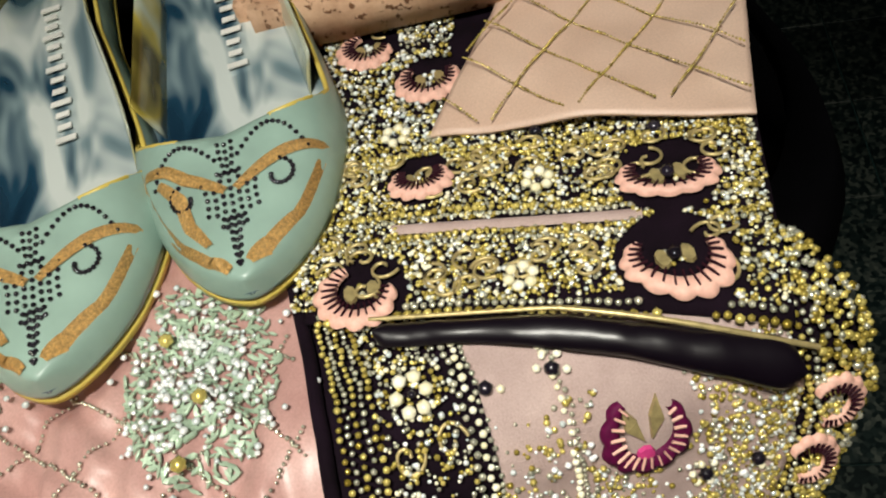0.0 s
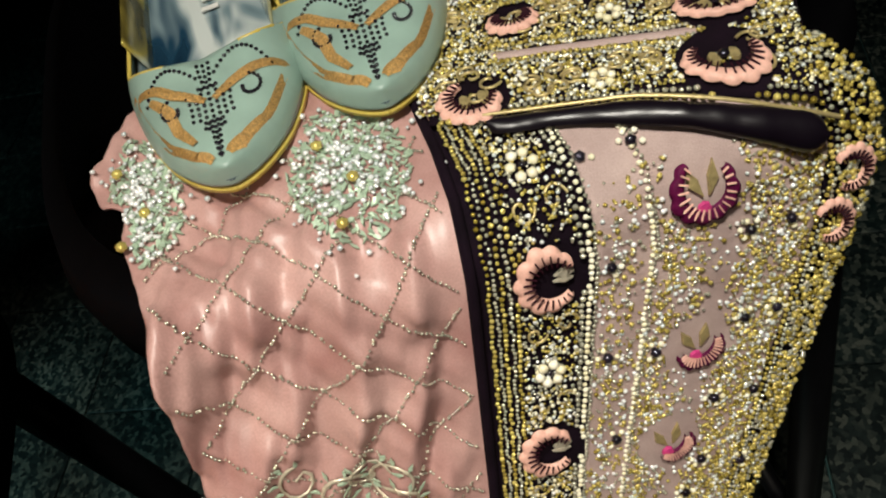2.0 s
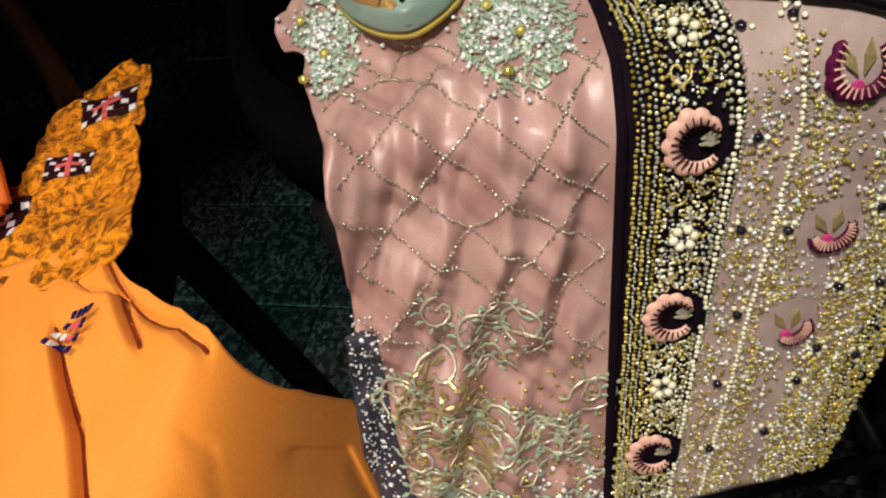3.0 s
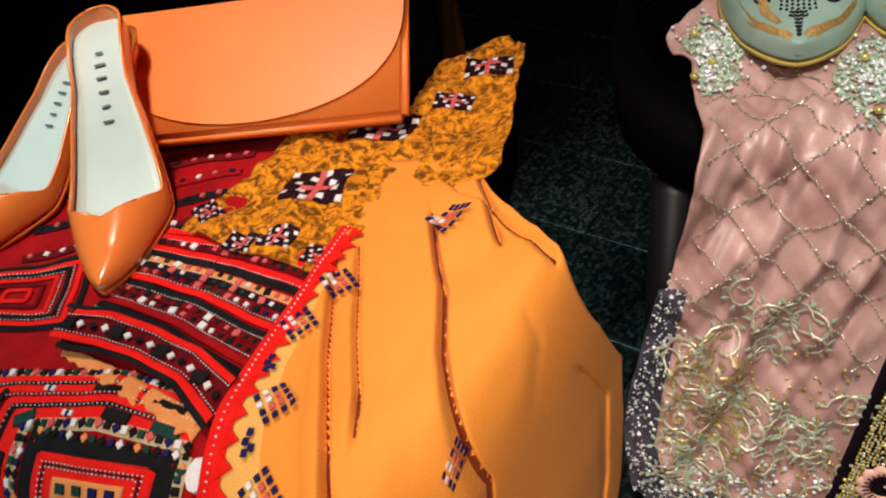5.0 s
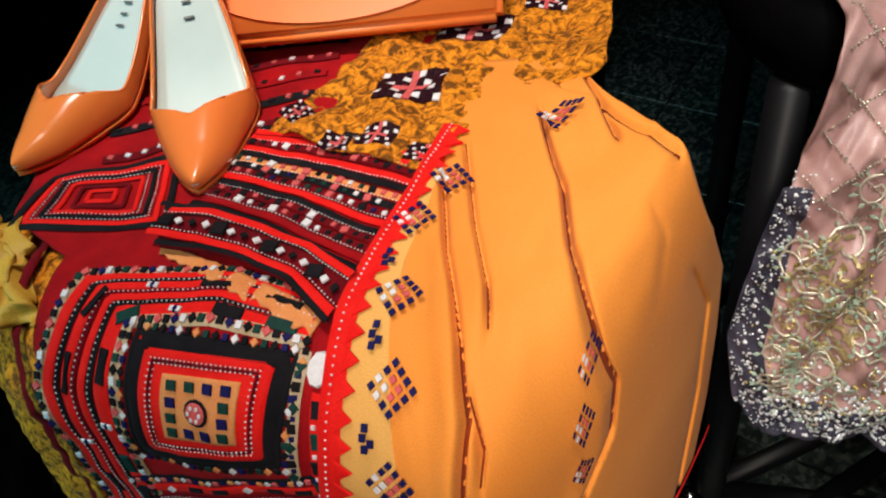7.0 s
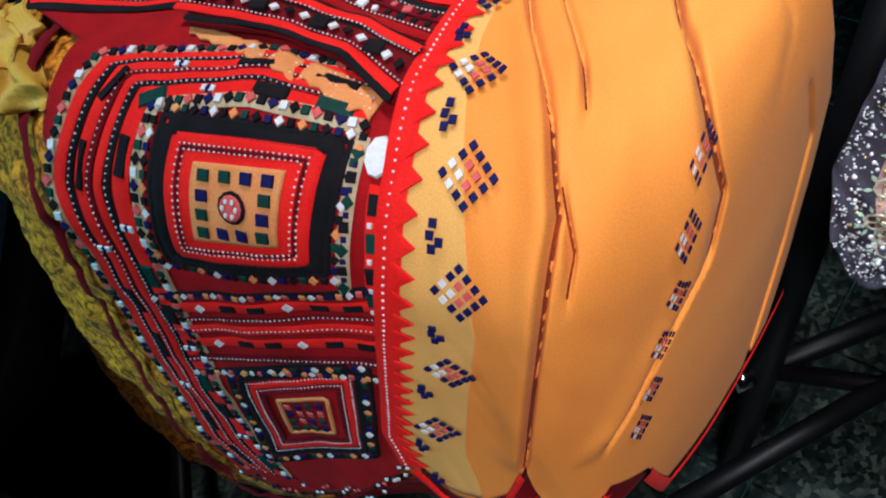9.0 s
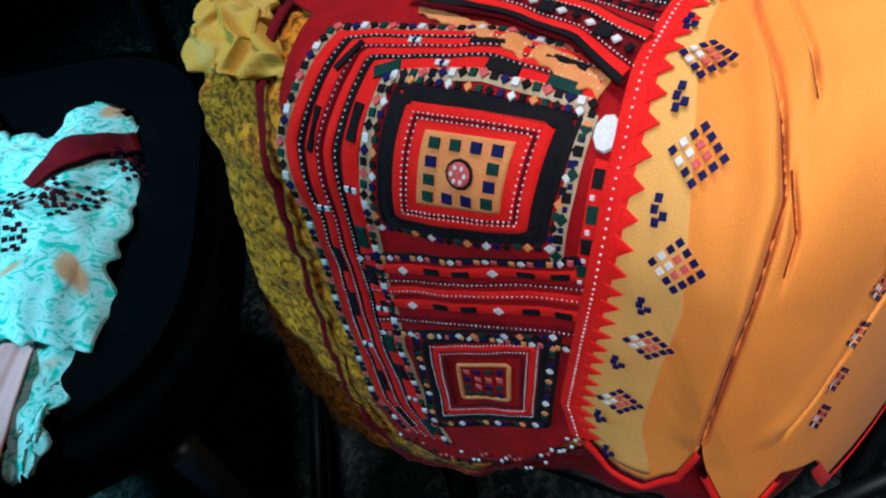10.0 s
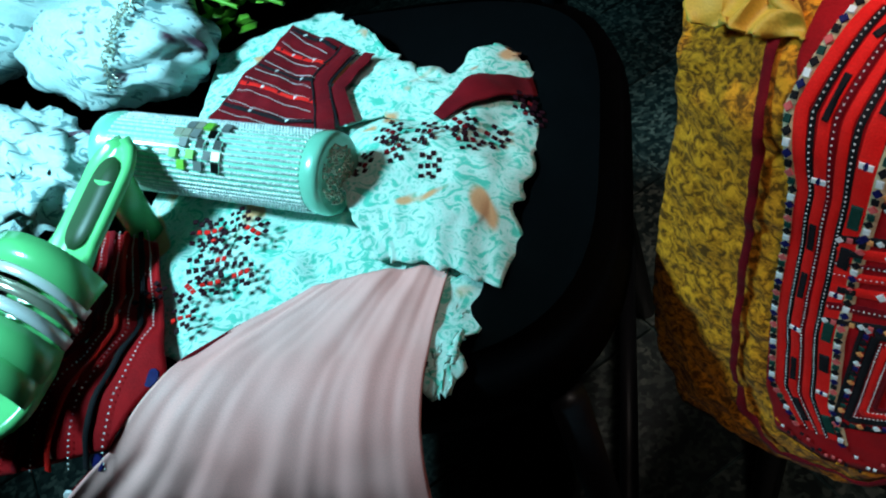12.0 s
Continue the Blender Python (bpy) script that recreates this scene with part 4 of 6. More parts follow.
PUMP = ("patent", "insole_pale", "patent", "insole_pale")
for toe, heel, rise in (((-0.470, -0.006), (-0.602, 0.146), 0.078), ((-0.600, -0.043), (-0.642, 0.165), 0.048)):
    root, skin, sole, half, Ln = shoe("court_shoe", "orange patent court shoe with pointed toe and pale insole", toe, heel, 0.682, 0.208, 0.068, rise, 0.235, 1.15, PUMP, "pair of orange court shoes", 0.031, 0.003, 0.22, 0.42, 0.16, 0.7, 0.16)
    for i, w in enumerate((0.007, 0.006, 0.007, 0.007, 0.008, 0.005)):
        x = 0.128 + 0.008 * i
        bm = bmesh.new()
        bmesh.ops.create_cube(bm, size=1, matrix=Matrix.LocRotScale((x, 0.0, sole(x) + 0.0042), Euler((0, radians(-25), 0)), (0.0016, w, 0.0005)))
        part("mark", bm, "grey_letter", root, smooth=False)


# ---- cork clutch behind the mint shoes ----
cork = thing("cork_clutch", "cork clutch bag with gold beaded trim on the gown", "handbag", at=pose(-0.045, 0.447, 0.764, 0, 0, 9))
bm = bmesh.new()
bmesh.ops.create_cube(bm, size=1, matrix=Matrix.LocRotScale((0.01, 0.03, -0.005), None, (0.17, 0.055, 0.038)))
bmesh.ops.bevel(bm, geom=list(bm.edges), offset=0.007, segments=4, affect="EDGES")
part("body", bm, "cork", cork)
v0, f0 = ico()
v, f = [], []
for _ in range(420):
    c = np.array((rng.uniform(-0.07, 0.09), rng.uniform(0.006, 0.054), 0.0155))
    b = len(v)
    v.extend(v0 * rng.uniform(0.001, 0.0024) + c)
    f.extend([[b + q for q in ff] for ff in f0])
tagged(mesh_object("beading", v, f, "gold_bead", cork, "gold bead trimming"), kind="stuff")


# ---- orange clutch ----
oc = thing("clutch_bag", "orange leather envelope clutch with curved flap behind court shoes", "handbag", at=Matrix.Translation((-0.384, 0.203, 0.694)) @ pose(0, 0, 0, 28, 0, 29))
bm = bmesh.new()
bmesh.ops.create_cube(bm, size=1, matrix=Matrix.LocRotScale((-0.115, 0.054, 0), None, (0.23, 0.108, 0.016)))
bmesh.ops.bevel(bm, geom=list(bm.edges), offset=0.005, segments=4, affect="EDGES")
part("body", bm, "clutch", oc)
fo = [(-0.229, 0.108)] + [(-0.115 + 0.114 * math.cos(math.pi + math.pi * i / 30), 0.108 - 0.102 * abs(math.sin(math.pi * i / 30)) ** 0.6) for i in range(31)] + [(-0.001, 0.108)]
bm = bmesh.new()
face = bm.faces.new([bm.verts.new((x, y, 0.0085)) for x, y in fo])
ext = bmesh.ops.extrude_face_region(bm, geom=[face])
bmesh.ops.translate(bm, vec=(0, 0, 0.0018), verts=[e for e in ext["geom"] if isinstance(e, bmesh.types.BMVert)])
bmesh.ops.recalc_face_normals(bm, faces=bm.faces)
part("flap", bm, "clutch", oc, smooth=False)


# ---- red embroidered dress ----
dress = thing("dress", "apricot chiffon dress with red embroidered front on a chair", "dress")


def dfold(u, s, a=0, b=0):
    return 0.003 + wrinkle(u, s, 0.06, 0.004, 4) + 0.009 * math.exp(-((u + 0.01) / 0.05) ** 2 - ((s - 0.055) / 0.05) ** 2)


RL = [(-0.21, -0.25), (-0.19, -0.09), (-0.168, -0.026), (-0.116, -0.005), (-0.113, 0.045), (-0.098, 0.075), (-0.095, 0.11), (-0.098, 0.155), (-0.103, 0.221), (-0.100, 0.284), (-0.09, 0.335)]
RR = [(0.05, -0.27), (0.088, -0.13), (0.084, -0.09), (0.076, -0.024), (0.074, 0.009), (0.076, 0.04), (0.075, 0.072), (0.070, 0.104), (0.062, 0.15), (0.053, 0.205), (0.058, 0.237)]
cloth("yoke", 2, RL, RR, "red", dress, 0.004, 70, 120, dfold, "red cotton ground of the embroidered front", edge=lambda a, b: (0, 0.15 * a * (1 - a) * b ** 8))
df = lambda u, s: dfold(u, s)
YL = [(-0.215, -0.10), (-0.207, -0.03), (-0.195, 0.02), (-0.184, 0.07), (-0.186, 0.12), (-0.198, 0.20), (-0.206, 0.285), (-0.202, 0.355), (-0.18, 0.405), (-0.13, 0.42), (-0.05, 0.41), (0.06, 0.30)]
YR = [(-0.15, -0.10), (-0.12, -0.03), (-0.112, 0.0), (-0.108, 0.045), (-0.099, 0.08), (-0.096, 0.12), (-0.098, 0.19), (-0.100, 0.26), (-0.095, 0.315), (-0.07, 0.345), (-0.02, 0.325), (0.055, 0.25)]
cloth("border", 2, YL, YR, "mustard", dress, 0.002, 26, 120, lambda u, s, a, b: wrinkle(u, s, 0.025, 0.006, 8) - 0.026 * (1 - a) ** 1.5, "mustard printed border")
ribbons("border_tape", 2, [[(l[0] * 0.25 + r[0] * 0.75, l[1] * 0.25 + r[1] * 0.75) for l, r in zip(YL, YR)]], 0.006, "maroon", dress, 0.004, fold=lambda u, s: wrinkle(u, s, 0.025, 0.006, 8), label="dark red tape")
# crumpled mustard ruffle by the left front
cloth("ruffle", 2, [(-0.20, -0.030), (-0.175, 0.040)], [(-0.150, -0.018), (-0.114, 0.036)], "mustard_plain", dress, 0.006, 40, 40, lambda u, s, a, b: 0.0045 * math.sin(a * 19 + b * 7 + 5 * noise.noise(Vector((a * 3, b * 3, 1)))) * (0.4 + 0.6 * b) + 0.005 * math.sin(math.pi * a), "gathered mustard organza ruffle", edge=lambda a, b: (0.010 * noise.noise(Vector((a * 5, b * 5, 2))), 0.010 * noise.noise(Vector((a * 5, b * 5, 6)))))


Q1 = [(-0.041, 0.034), (0.046, 0.034), (0.038, 0.084), (-0.046, 0.095)]
Q2 = [(-0.042, 0.193), (0.036, 0.161), (0.027, 0.239), (-0.047, 0.281)]
Q0 = [(-0.164, -0.018), (-0.164, -0.064), (-0.088, -0.094), (-0.064, -0.035)]
LIFT = 0.0052


def framed(q, steps, centre=True):
    """Nested embroidered frames: (scale, width, material)."""
    for m, w, mat in steps:
        line = ring(q, m)
        ribbons("frame", 2, [line + [line[0]]], w, mat, dress, LIFT, fold=df, step=0.003)


def ground(name, q, mat, lift, label):
    return cloth(name, 2, [q[0], q[3]], [q[1], q[2]], mat, dress, lift, 20, 20, dfold, label, 0.0006)


ground("square_ground", ring(Q1, 1.0), "red_bright", LIFT - 0.0004, "bright red embroidered square")
framed(Q1, [(0.95, 0.0075, "black_thread"), (1.06, 0.003, "black_thread"), (0.79, 0.006, "red_bright"), (0.70, 0.0022, "maroon")])
ground("square_centre", ring(Q1, 0.53), "orange_thread", LIFT + 0.0002, "orange stitched centre")
framed(Q2, [(1.0, 0.005, "black_thread"), (0.82, 0.004, "red_bright"), (0.66, 0.003, "maroon"), (1.2, 0.003, "black_thread"), (0.45, 0.003, "orange_thread")])
framed(Q0, [(1.0, 0.005, "black_thread"), (0.85, 0.004, "red_bright"), (0.68, 0.003, "black_thread"), (0.52, 0.003, "red_bright"), (0.34, 0.003, "maroon"), (0.18, 0.003, "red_bright")])
# grid of tiles and a rosette in the square
green, navy, white, blackp, orange, rose = [], [], [], [], [], []
for i in range(4):
    for j in range(4):
        if 0 < i < 3 and 0 < j < 3:
            continue
        u, s = quad_at(ring(Q1, 0.5), (i + 0.5) / 4, (j + 0.5) / 4)
        (navy if (i + 2 * j) % 5 in (2, 3) else green).append(square(u, s, 0.0040, 45, 0.0031))
u, s = quad_at(Q1, 0.5, 0.5)
rosette = [disc(u, s, 0.0076, 12, 0.0060), disc(u, s, 0.0060, 12, 0.0047), []]
rosette[2] = [disc(u + 0.0036 * math.cos(math.tau * i / 6), s + 0.0028 * math.sin(math.tau * i / 6), 0.0010, 6) for i in range(6)]
slabs("rosette", 2, [rosette[0]], "black_thread", dress, LIFT + 0.0012, 0.0006, df, "dark stitched rosette")
slabs("rosette_petals", 2, [rosette[1]], "rose_thread", dress, LIFT + 0.0020, 0.0006, df)
slabs("rosette_dots", 2, rosette[2], "white_thread", dress, LIFT + 0.0030, 0.0006, df)
ribbons("frame", 2, [[(0.0525, 0.030), (0.0505, 0.06), (0.046, 0.095)]], 0.0062, "cream_thread", dress, LIFT, fold=df)
ribbons("frame", 2, [[(0.0635, 0.047), (0.0625, 0.075), (0.058, 0.105)]], 0.0085, "red_bright", dress, LIFT, fold=df)
for i in range(7):
    u, s = along([(0.0525, 0.032), (0.0505, 0.06), (0.046, 0.095)], (i + 0.5) / 7)
    (blackp if i % 2 else green).append(square(u, s, 0.0030, 45 * (i % 2)))
    navy.append(square(u, s + 0.0045, 0.0016, 45))
for i in range(4):
    u, s = along([(0.0635, 0.047), (0.0625, 0.075), (0.058, 0.105)], (i + 0.5) / 4)
    (blackp if i % 2 == 0 else green).append(square(u, s, 0.0048, 45, 0.0056))
    white.append(square(u - 0.002, s + 0.0075, 0.0015, 45))
for i in range(4):
    for j in range(4):
        u2, s2 = quad_at(ring(Q2, 0.4), (i + 0.5) / 4, (j + 0.5) / 4)
        rng.choice((green, navy, rose)).append(square(u2, s2, 0.0028, 45))


def dotted(line, step, r=0.00055):
    return [(u, s, r * rng.uniform(0.8, 1.2)) for u, s in stitches(line, step)]


wd = []
for q, m in ((Q1, 0.73), (Q1, 0.66), (Q2, 0.9), (Q2, 0.74), (Q0, 0.76), (Q0, 0.6)):
    r4 = ring(q, m)
    wd += dotted(r4 + [r4[0]], 0.0026)
# broad stripes that step round the square, each with its own fill
CARDS = {1: 13, 5: 11}
for n, (o, w, mat) in enumerate(((0.0095, 0.0070, "cream_thread"), (0.0185, 0.0095, "red_bright"), (0.0265, 0.0040, "black_thread"), (0.0320, 0.0052, "red_bright"), (0.0375, 0.0036, "maroon"), (0.0430, 0.0062, "red_bright"), (0.0490, 0.0034, "black_thread"), (0.0550, 0.0066, "red_bright"), (0.0610, 0.0050, "cream_thread"))):
    l = [(0.052, 0.030 - 0.42 * o), (0.0, 0.028 - 0.55 * o), (-0.043 - 0.86 * o, 0.032 - 0.43 * o), (-0.046 - 1.02 * o, 0.065), (-0.050 - 0.78 * o, 0.105), (-0.053 - 0.74 * o, 0.15), (-0.053 - 0.78 * o, 0.21), (-0.050 - 0.75 * o, 0.275), (-0.040 - 0.6 * o, 0.31)]
    ribbons("stripe", 2, [l], w, mat, dress, LIFT - 0.0004, fold=df)
    if n in (2, 4, 6):
        wd += dotted(l, 0.0030)
    if n in (0, 8):
        for i, (u, s) in enumerate(stitches(l, 0.0052)):
            (blackp, white, navy, blackp, rose, green)[i % 6].append(square(u, s, 0.0027, 45 * (i % 2)))
    if n in CARDS:
        for i in range(CARDS[n]):
            (u, s), (u2, s2) = along(l, (i + 0.2) / CARDS[n]), along(l, (i + 0.75) / CARDS[n])
            t = Vector((u2 - u, s2 - s)).normalized() * 0.0030 * (0.62 if n == 5 else 1)
            if i % 3 == 2:
                white += [square((u + u2) / 2 + x, (s + s2) / 2, 0.0020, 45) for x in (-0.0022, 0.0022)]
                navy.append(square((u + u2) / 2, (s + s2) / 2, 0.0022, 0))
            else:
                (blackp if n == 5 or i % 3 else green).append([(u - t.y, s + t.x), (u2 - t.y, s2 + t.x), (u2 + t.y, s2 - t.x), (u + t.y, s - t.x)])
for n, (y, w, mat) in enumerate(((0.107, 0.0060, "black_thread"), (0.117, 0.0075, "red_bright"), (0.126, 0.0030, "maroon"), (0.135, 0.0066, "red_bright"), (0.147, 0.0075, "red_bright"), (0.161, 0.0068, "maroon"), (0.173, 0.0046, "black_thread"))):
    l = [(-0.070, y + 0.022), (-0.02, y + 0.007), (0.025, y - 0.006), (0.058, y - 0.015)]
    ribbons("stripe", 2, [l], w, mat, dress, LIFT, fold=df)
    if n in (2, 3, 5):
        wd += dotted(l, 0.0028)
    if n in (1, 4):
        for i in range(7):
            (u, s), (u2, s2) = along(l, (i + 0.15) / 7), along(l, (i + 0.7) / 7)
            if i % 3 == 1:
                white.append(square((u + u2) / 2, (s + s2) / 2, 0.0030, 0))
            else:
                blackp.append([(u, s + 0.0022), (u2, s2 + 0.0022), (u2, s2 - 0.0022), (u, s - 0.0022)])
    if n in (0, 6):
        for i, (u, s) in enumerate(stitches(l, 0.0050)):
            (white, rose, navy, orange)[i % 4].append(square(u, s, 0.0021, 45 * (i % 2)))
# slanted bands across the upper front
for n in range(16):
    f = n / 15
    a, b = (-0.044 - 0.014 * f, -0.127 + 0.078 * f), (0.085 - 0.016 * f, -0.108 + 0.102 * f)
    l = [a, ((a[0] + b[0]) / 2, (a[1] + b[1]) / 2 - 0.006), b]
    mat = ("black_thread", "red_bright", "red_bright", "maroon", "red_bright", "black_thread", "orange_thread", "black_thread", "maroon", "red_bright", "black_thread", "maroon", "maroon", "red", "black_thread", "maroon")[n]
    ribbons("slanted_band", 2, [l], 0.0050, mat, dress, LIFT + 0.0005 * (n % 2), fold=df)
    if n % 2 == 0:
        wd += dotted([(u, s + 0.003) for u, s in l], 0.0026)
    if n in (3, 6, 7, 8, 11, 12):
        for i in range(16):
            u, s = along(l, (i + 0.5) / 16)
            rng.choice((white, blackp, navy, rose, green) if n in (6, 7, 8) else (white, blackp, rose)).append(square(u, s, 0.0022 if i % 3 else 0.0034, 45 + 20 * (i % 2)))
for n in range(6):
    a, b = (-0.20 + 0.012 * n, -0.225 + 0.028 * n), (-0.02, -0.25 + 0.022 * n)
    ribbons("back_band", 2, [[a, b]], 0.008, ("maroon", "black_thread", "maroon", "red", "black_thread", "maroon")[n], dress, LIFT, fold=df)
    for i in range(12):
        u, s = along([a, b], (i + 0.5) / 12)
        rng.choice((white, rose, blackp)).append(square(u, s, 0.0026, 45))
# borders of small patchwork diamonds round the squares
for q, m in ((Q1, 1.15), (Q2, 1.12)):
    r4 = ring(q, m)
    for i, (u, s) in enumerate(stitches(r4 + [r4[0]], 0.0052)):
        (white, blackp, orange, green, blackp, navy)[i % 6].append(square(u, s, 0.0023, 45 * (i % 2)))
# hem line of stars and the folded strip
for i in range(40):
    u, s = along([(-0.085, 0.33), (-0.03, 0.325), (0.02, 0.295), (0.055, 0.245)], i / 39)
    rng.choice((white, rose, blackp)).append(square(u, s + rng.uniform(-0.01, 0.006), 0.0016, 45))
for nm, polys, mat in (("green_patchwork", green, "green_thread"), ("navy_patchwork", navy, "navy_thread"), ("white_patchwork", white, "white_thread"), ("black_patchwork", blackp, "black_thread"), ("orange_patchwork", orange, "orange_thread"), ("rose_patchwork", rose, "rose_thread")):
    tagged(slabs(nm, 2, polys, mat, dress, LIFT + 0.0008, 0.0010, df), kind="stuff")
beads("dotted_stitching", 2, wd, "white_dot", dress, LIFT + 0.0006, df, "rows of white dotted stitches")
# raised sash and the torn apricot facing below it
cloth("sash", 2, [(-0.068, -0.044), (-0.055, -0.014)], [(0.069, -0.006), (0.063, 0.018)], "maroon", dress, 0.008, 50, 10, lambda u, s, a, b: dfold(u, s) + 0.004 * math.sin(math.pi * b), "maroon embroidered sash", edge=lambda a, b: (0, -0.011 * math.sin(math.pi * a)))
sashf = lambda u, s: dfold(u, s) + 0.004
ribbons("sash_edge", 2, [[(-0.068, -0.044), (-0.034, -0.042), (0.0, -0.036), (0.035, -0.025), (0.069, -0.006)], [(-0.055, -0.014), (-0.025, -0.014), (0.004, -0.009), (0.034, 0.001), (0.063, 0.018)]], 0.0036, "black_thread", dress, 0.0090, fold=sashf)
SASH = [(-0.0615, -0.029), (-0.030, -0.028), (0.002, -0.0225), (0.0345, -0.012), (0.066, 0.006)]
ribbons("sash_braid", 2, [[(u + 0.002, s - 0.0105) for u, s in SASH], [(u - 0.002, s + 0.0085) for u, s in SASH]], 0.0046, "red_bright", dress, 0.0092, fold=sashf)
for off in (-0.0075, 0.0058):
    wd2 = dotted([(u, s + off) for u, s in SASH], 0.0026)
    beads("sash_stitching", 2, wd2, "white_dot", dress, 0.0098, sashf)
sash_bits = [[], []]
for i in range(15):
    u, s = along([(-0.06, -0.029), (-0.028, -0.028), (0.002, -0.0225), (0.034, -0.012), (0.065, 0.006)], (i + 0.5) / 15)
    sash_bits[i % 2].append(square(u, s, 0.0065 if i % 4 == 0 else 0.0028, 0 if i % 4 else 45))
slabs("sash_patchwork", 2, sash_bits[0], "black_thread", dress, 0.0105, 0.001, sashf)
slabs("sash_flowerwork", 2, sash_bits[1], "white_thread", dress, 0.0105, 0.001, sashf)
cloth("facing", 2, [(-0.056, -0.020), (-0.054, -0.011)], [(0.056, 0.012), (0.053, 0.024)], "orange_thread", dress, 0.0065, 60, 6, lambda u, s, a, b: dfold(u, s) + wrinkle(u, s, 0.01, 0.002), "torn apricot facing", edge=lambda a, b: (0, b * 0.006 * noise.noise(Vector((a * 14, 0, 1)))))
slabs("mirror_patch", 2, [disc(0.062, 0.037, 0.006, 9, 0.008)], "white_thread", dress, 0.008, 0.0016, df, "silvery white patch")

# apricot chiffon
CL = [(0.085, -0.20), (0.086, -0.13), (0.081, -0.09), (0.073, -0.024), (0.071, 0.009), (0.073, 0.04), (0.072, 0.072), (0.067, 0.104), (0.059, 0.15), (0.050, 0.205), (0.056, 0.235)]
CR = [(0.140, -0.21), (0.153, -0.18), (0.18, -0.115), (0.20, -0.055), (0.220, 0.02), (0.236, 0.09), (0.244, 0.15), (0.244, 0.21), (0.242, 0.27), (0.236, 0.33)]
# creases: u and s along each, depth of the groove, rise beside it
CREASES = (
    (((0.086, -0.10), (0.107, -0.036), (0.130, 0.019), (0.139, 0.05), (0.136, 0.085), (0.129, 0.144), (0.121, 0.214)), 0.011, 0.005),
    (((0.133, -0.149), (0.158, -0.074), (0.170, -0.015), (0.184, 0.037), (0.196, 0.085), (0.194, 0.12), (0.182, 0.15), (0.172, 0.18), (0.160, 0.205)), 0.011, 0.005),
    (((0.096, -0.116), (0.118, -0.053), (0.135, -0.012), (0.142, 0.014)), 0.007, 0.003),
    (((0.139, 0.040), (0.146, 0.064), (0.145, 0.080)), 0.008, 0.002),
    (((0.138, -0.175), (0.165, -0.140), (0.183, -0.073)), 0.008, 0.004),
    (((0.150, -0.185), (0.180, -0.10), (0.199, -0.048), (0.216, 0.015)), 0.006, 0.003),
    (((0.226, 0.09), (0.236, 0.16), (0.234, 0.24), (0.226, 0.33)), 0.008, 0.0),
    (((0.205, 0.02), (0.213, 0.045), (0.212, 0.075)), 0.002, 0.003),
)


def crease_u(line, s):
    for (u0, s0), (u1, s1) in zip(line, line[1:]):
        if s0 <= s <= s1:
            return u0 + (u1 - u0) * (s - s0) / (s1 - s0)
    return line[0][0] if s < line[0][1] else line[-1][0]


def pleat_u(n, s):
    return crease_u(CREASES[n][0], s)


def chiffon_fold(u, s, a=0, b=0):
    h = 0.005 + wrinkle(u, s * 0.35, 0.05, 0.0035, 11) + wrinkle(u - 0.3 * s, s * 0.2, 0.016, 0.0009, 15)
    for line, deep, rise in CREASES:
        fade = min(1.0, max(0.0, (s - line[0][1]) / 0.02 + 0.3)) * min(1.0, max(0.0, (line[-1][1] - s) / 0.02 + 0.3))
        if fade <= 0:
            continue
        d = u - crease_u(line, s)
        if d < 0:
            h += fade * rise * math.exp(-((d + 0.003) / 0.010) ** 2)
        h -= fade * deep * math.exp(-(d / 0.0015) ** 2)
    return h * (0.55 + 0.45 * min(1, max(0, (s + 0.21) / 0.08))) + 0.004


HEM = [(0.05, 0.222), (0.058, 0.235), (0.072, 0.257), (0.093, 0.266), (0.112, 0.245), (0.122, 0.213), (0.126, 0.235), (0.141, 0.274), (0.153, 0.271), (0.163, 0.246), (0.18, 0.262), (0.19, 0.31), (0.21, 0.318), (0.245, 0.325)]


def hem_s(u):
    for (u0, s0), (u1, s1) in zip(HEM, HEM[1:]):
        if u0 <= u <= u1:
            return s0 + (s1 - s0) * (u - u0) / (u1 - u0)
    return HEM[0][1] if u < HEM[0][0] else HEM[-1][1]


cf = lambda u, s: chiffon_fold(u, s)
cfm = lambda u, s: max(chiffon_fold(u + x, s) for x in (-0.004, 0.0, 0.004))
cf0 = lambda u, s: chiffon_fold(u, s)
# red zigzag edging down the front
edge_line = RR[1:]
ribbons("edging", 2, [[(u - 0.003, s) for u, s in edge_line]], 0.012, "red_bright", dress, 0.0056, fold=cf0, label="red braid edging")
beads("edging_stitching", 2, dotted([(u - 0.004, s) for u, s in edge_line], 0.0035, 0.0007), "white_dot", dress, 0.0066, cf0)
teeth = []
for i in range(33):
    (u, s), (u2, s2) = along(edge_line, i / 33), along(edge_line, (i + 1) / 33)
    teeth.append([(u, s), (u2, s2), (max(u, u2) + 0.009, (s + s2) / 2)])
tagged(slabs("zigzag", 2, teeth, "red_bright", dress, 0.0062, 0.0008, cf0, "red zigzag points"), kind="stuff")


def chiffon_edge(a, b):
    if b < 0.75:
        return 0, 0
    l, r = along(CL, b), along(CR, b)
    u, s = l[0] + (r[0] - l[0]) * a, l[1] + (r[1] - l[1]) * a
    l, r = CL[-1], CR[-1]
    return 0, (hem_s(u) - (l[1] + (r[1] - l[1]) * a)) * ((b - 0.75) / 0.25) ** 2


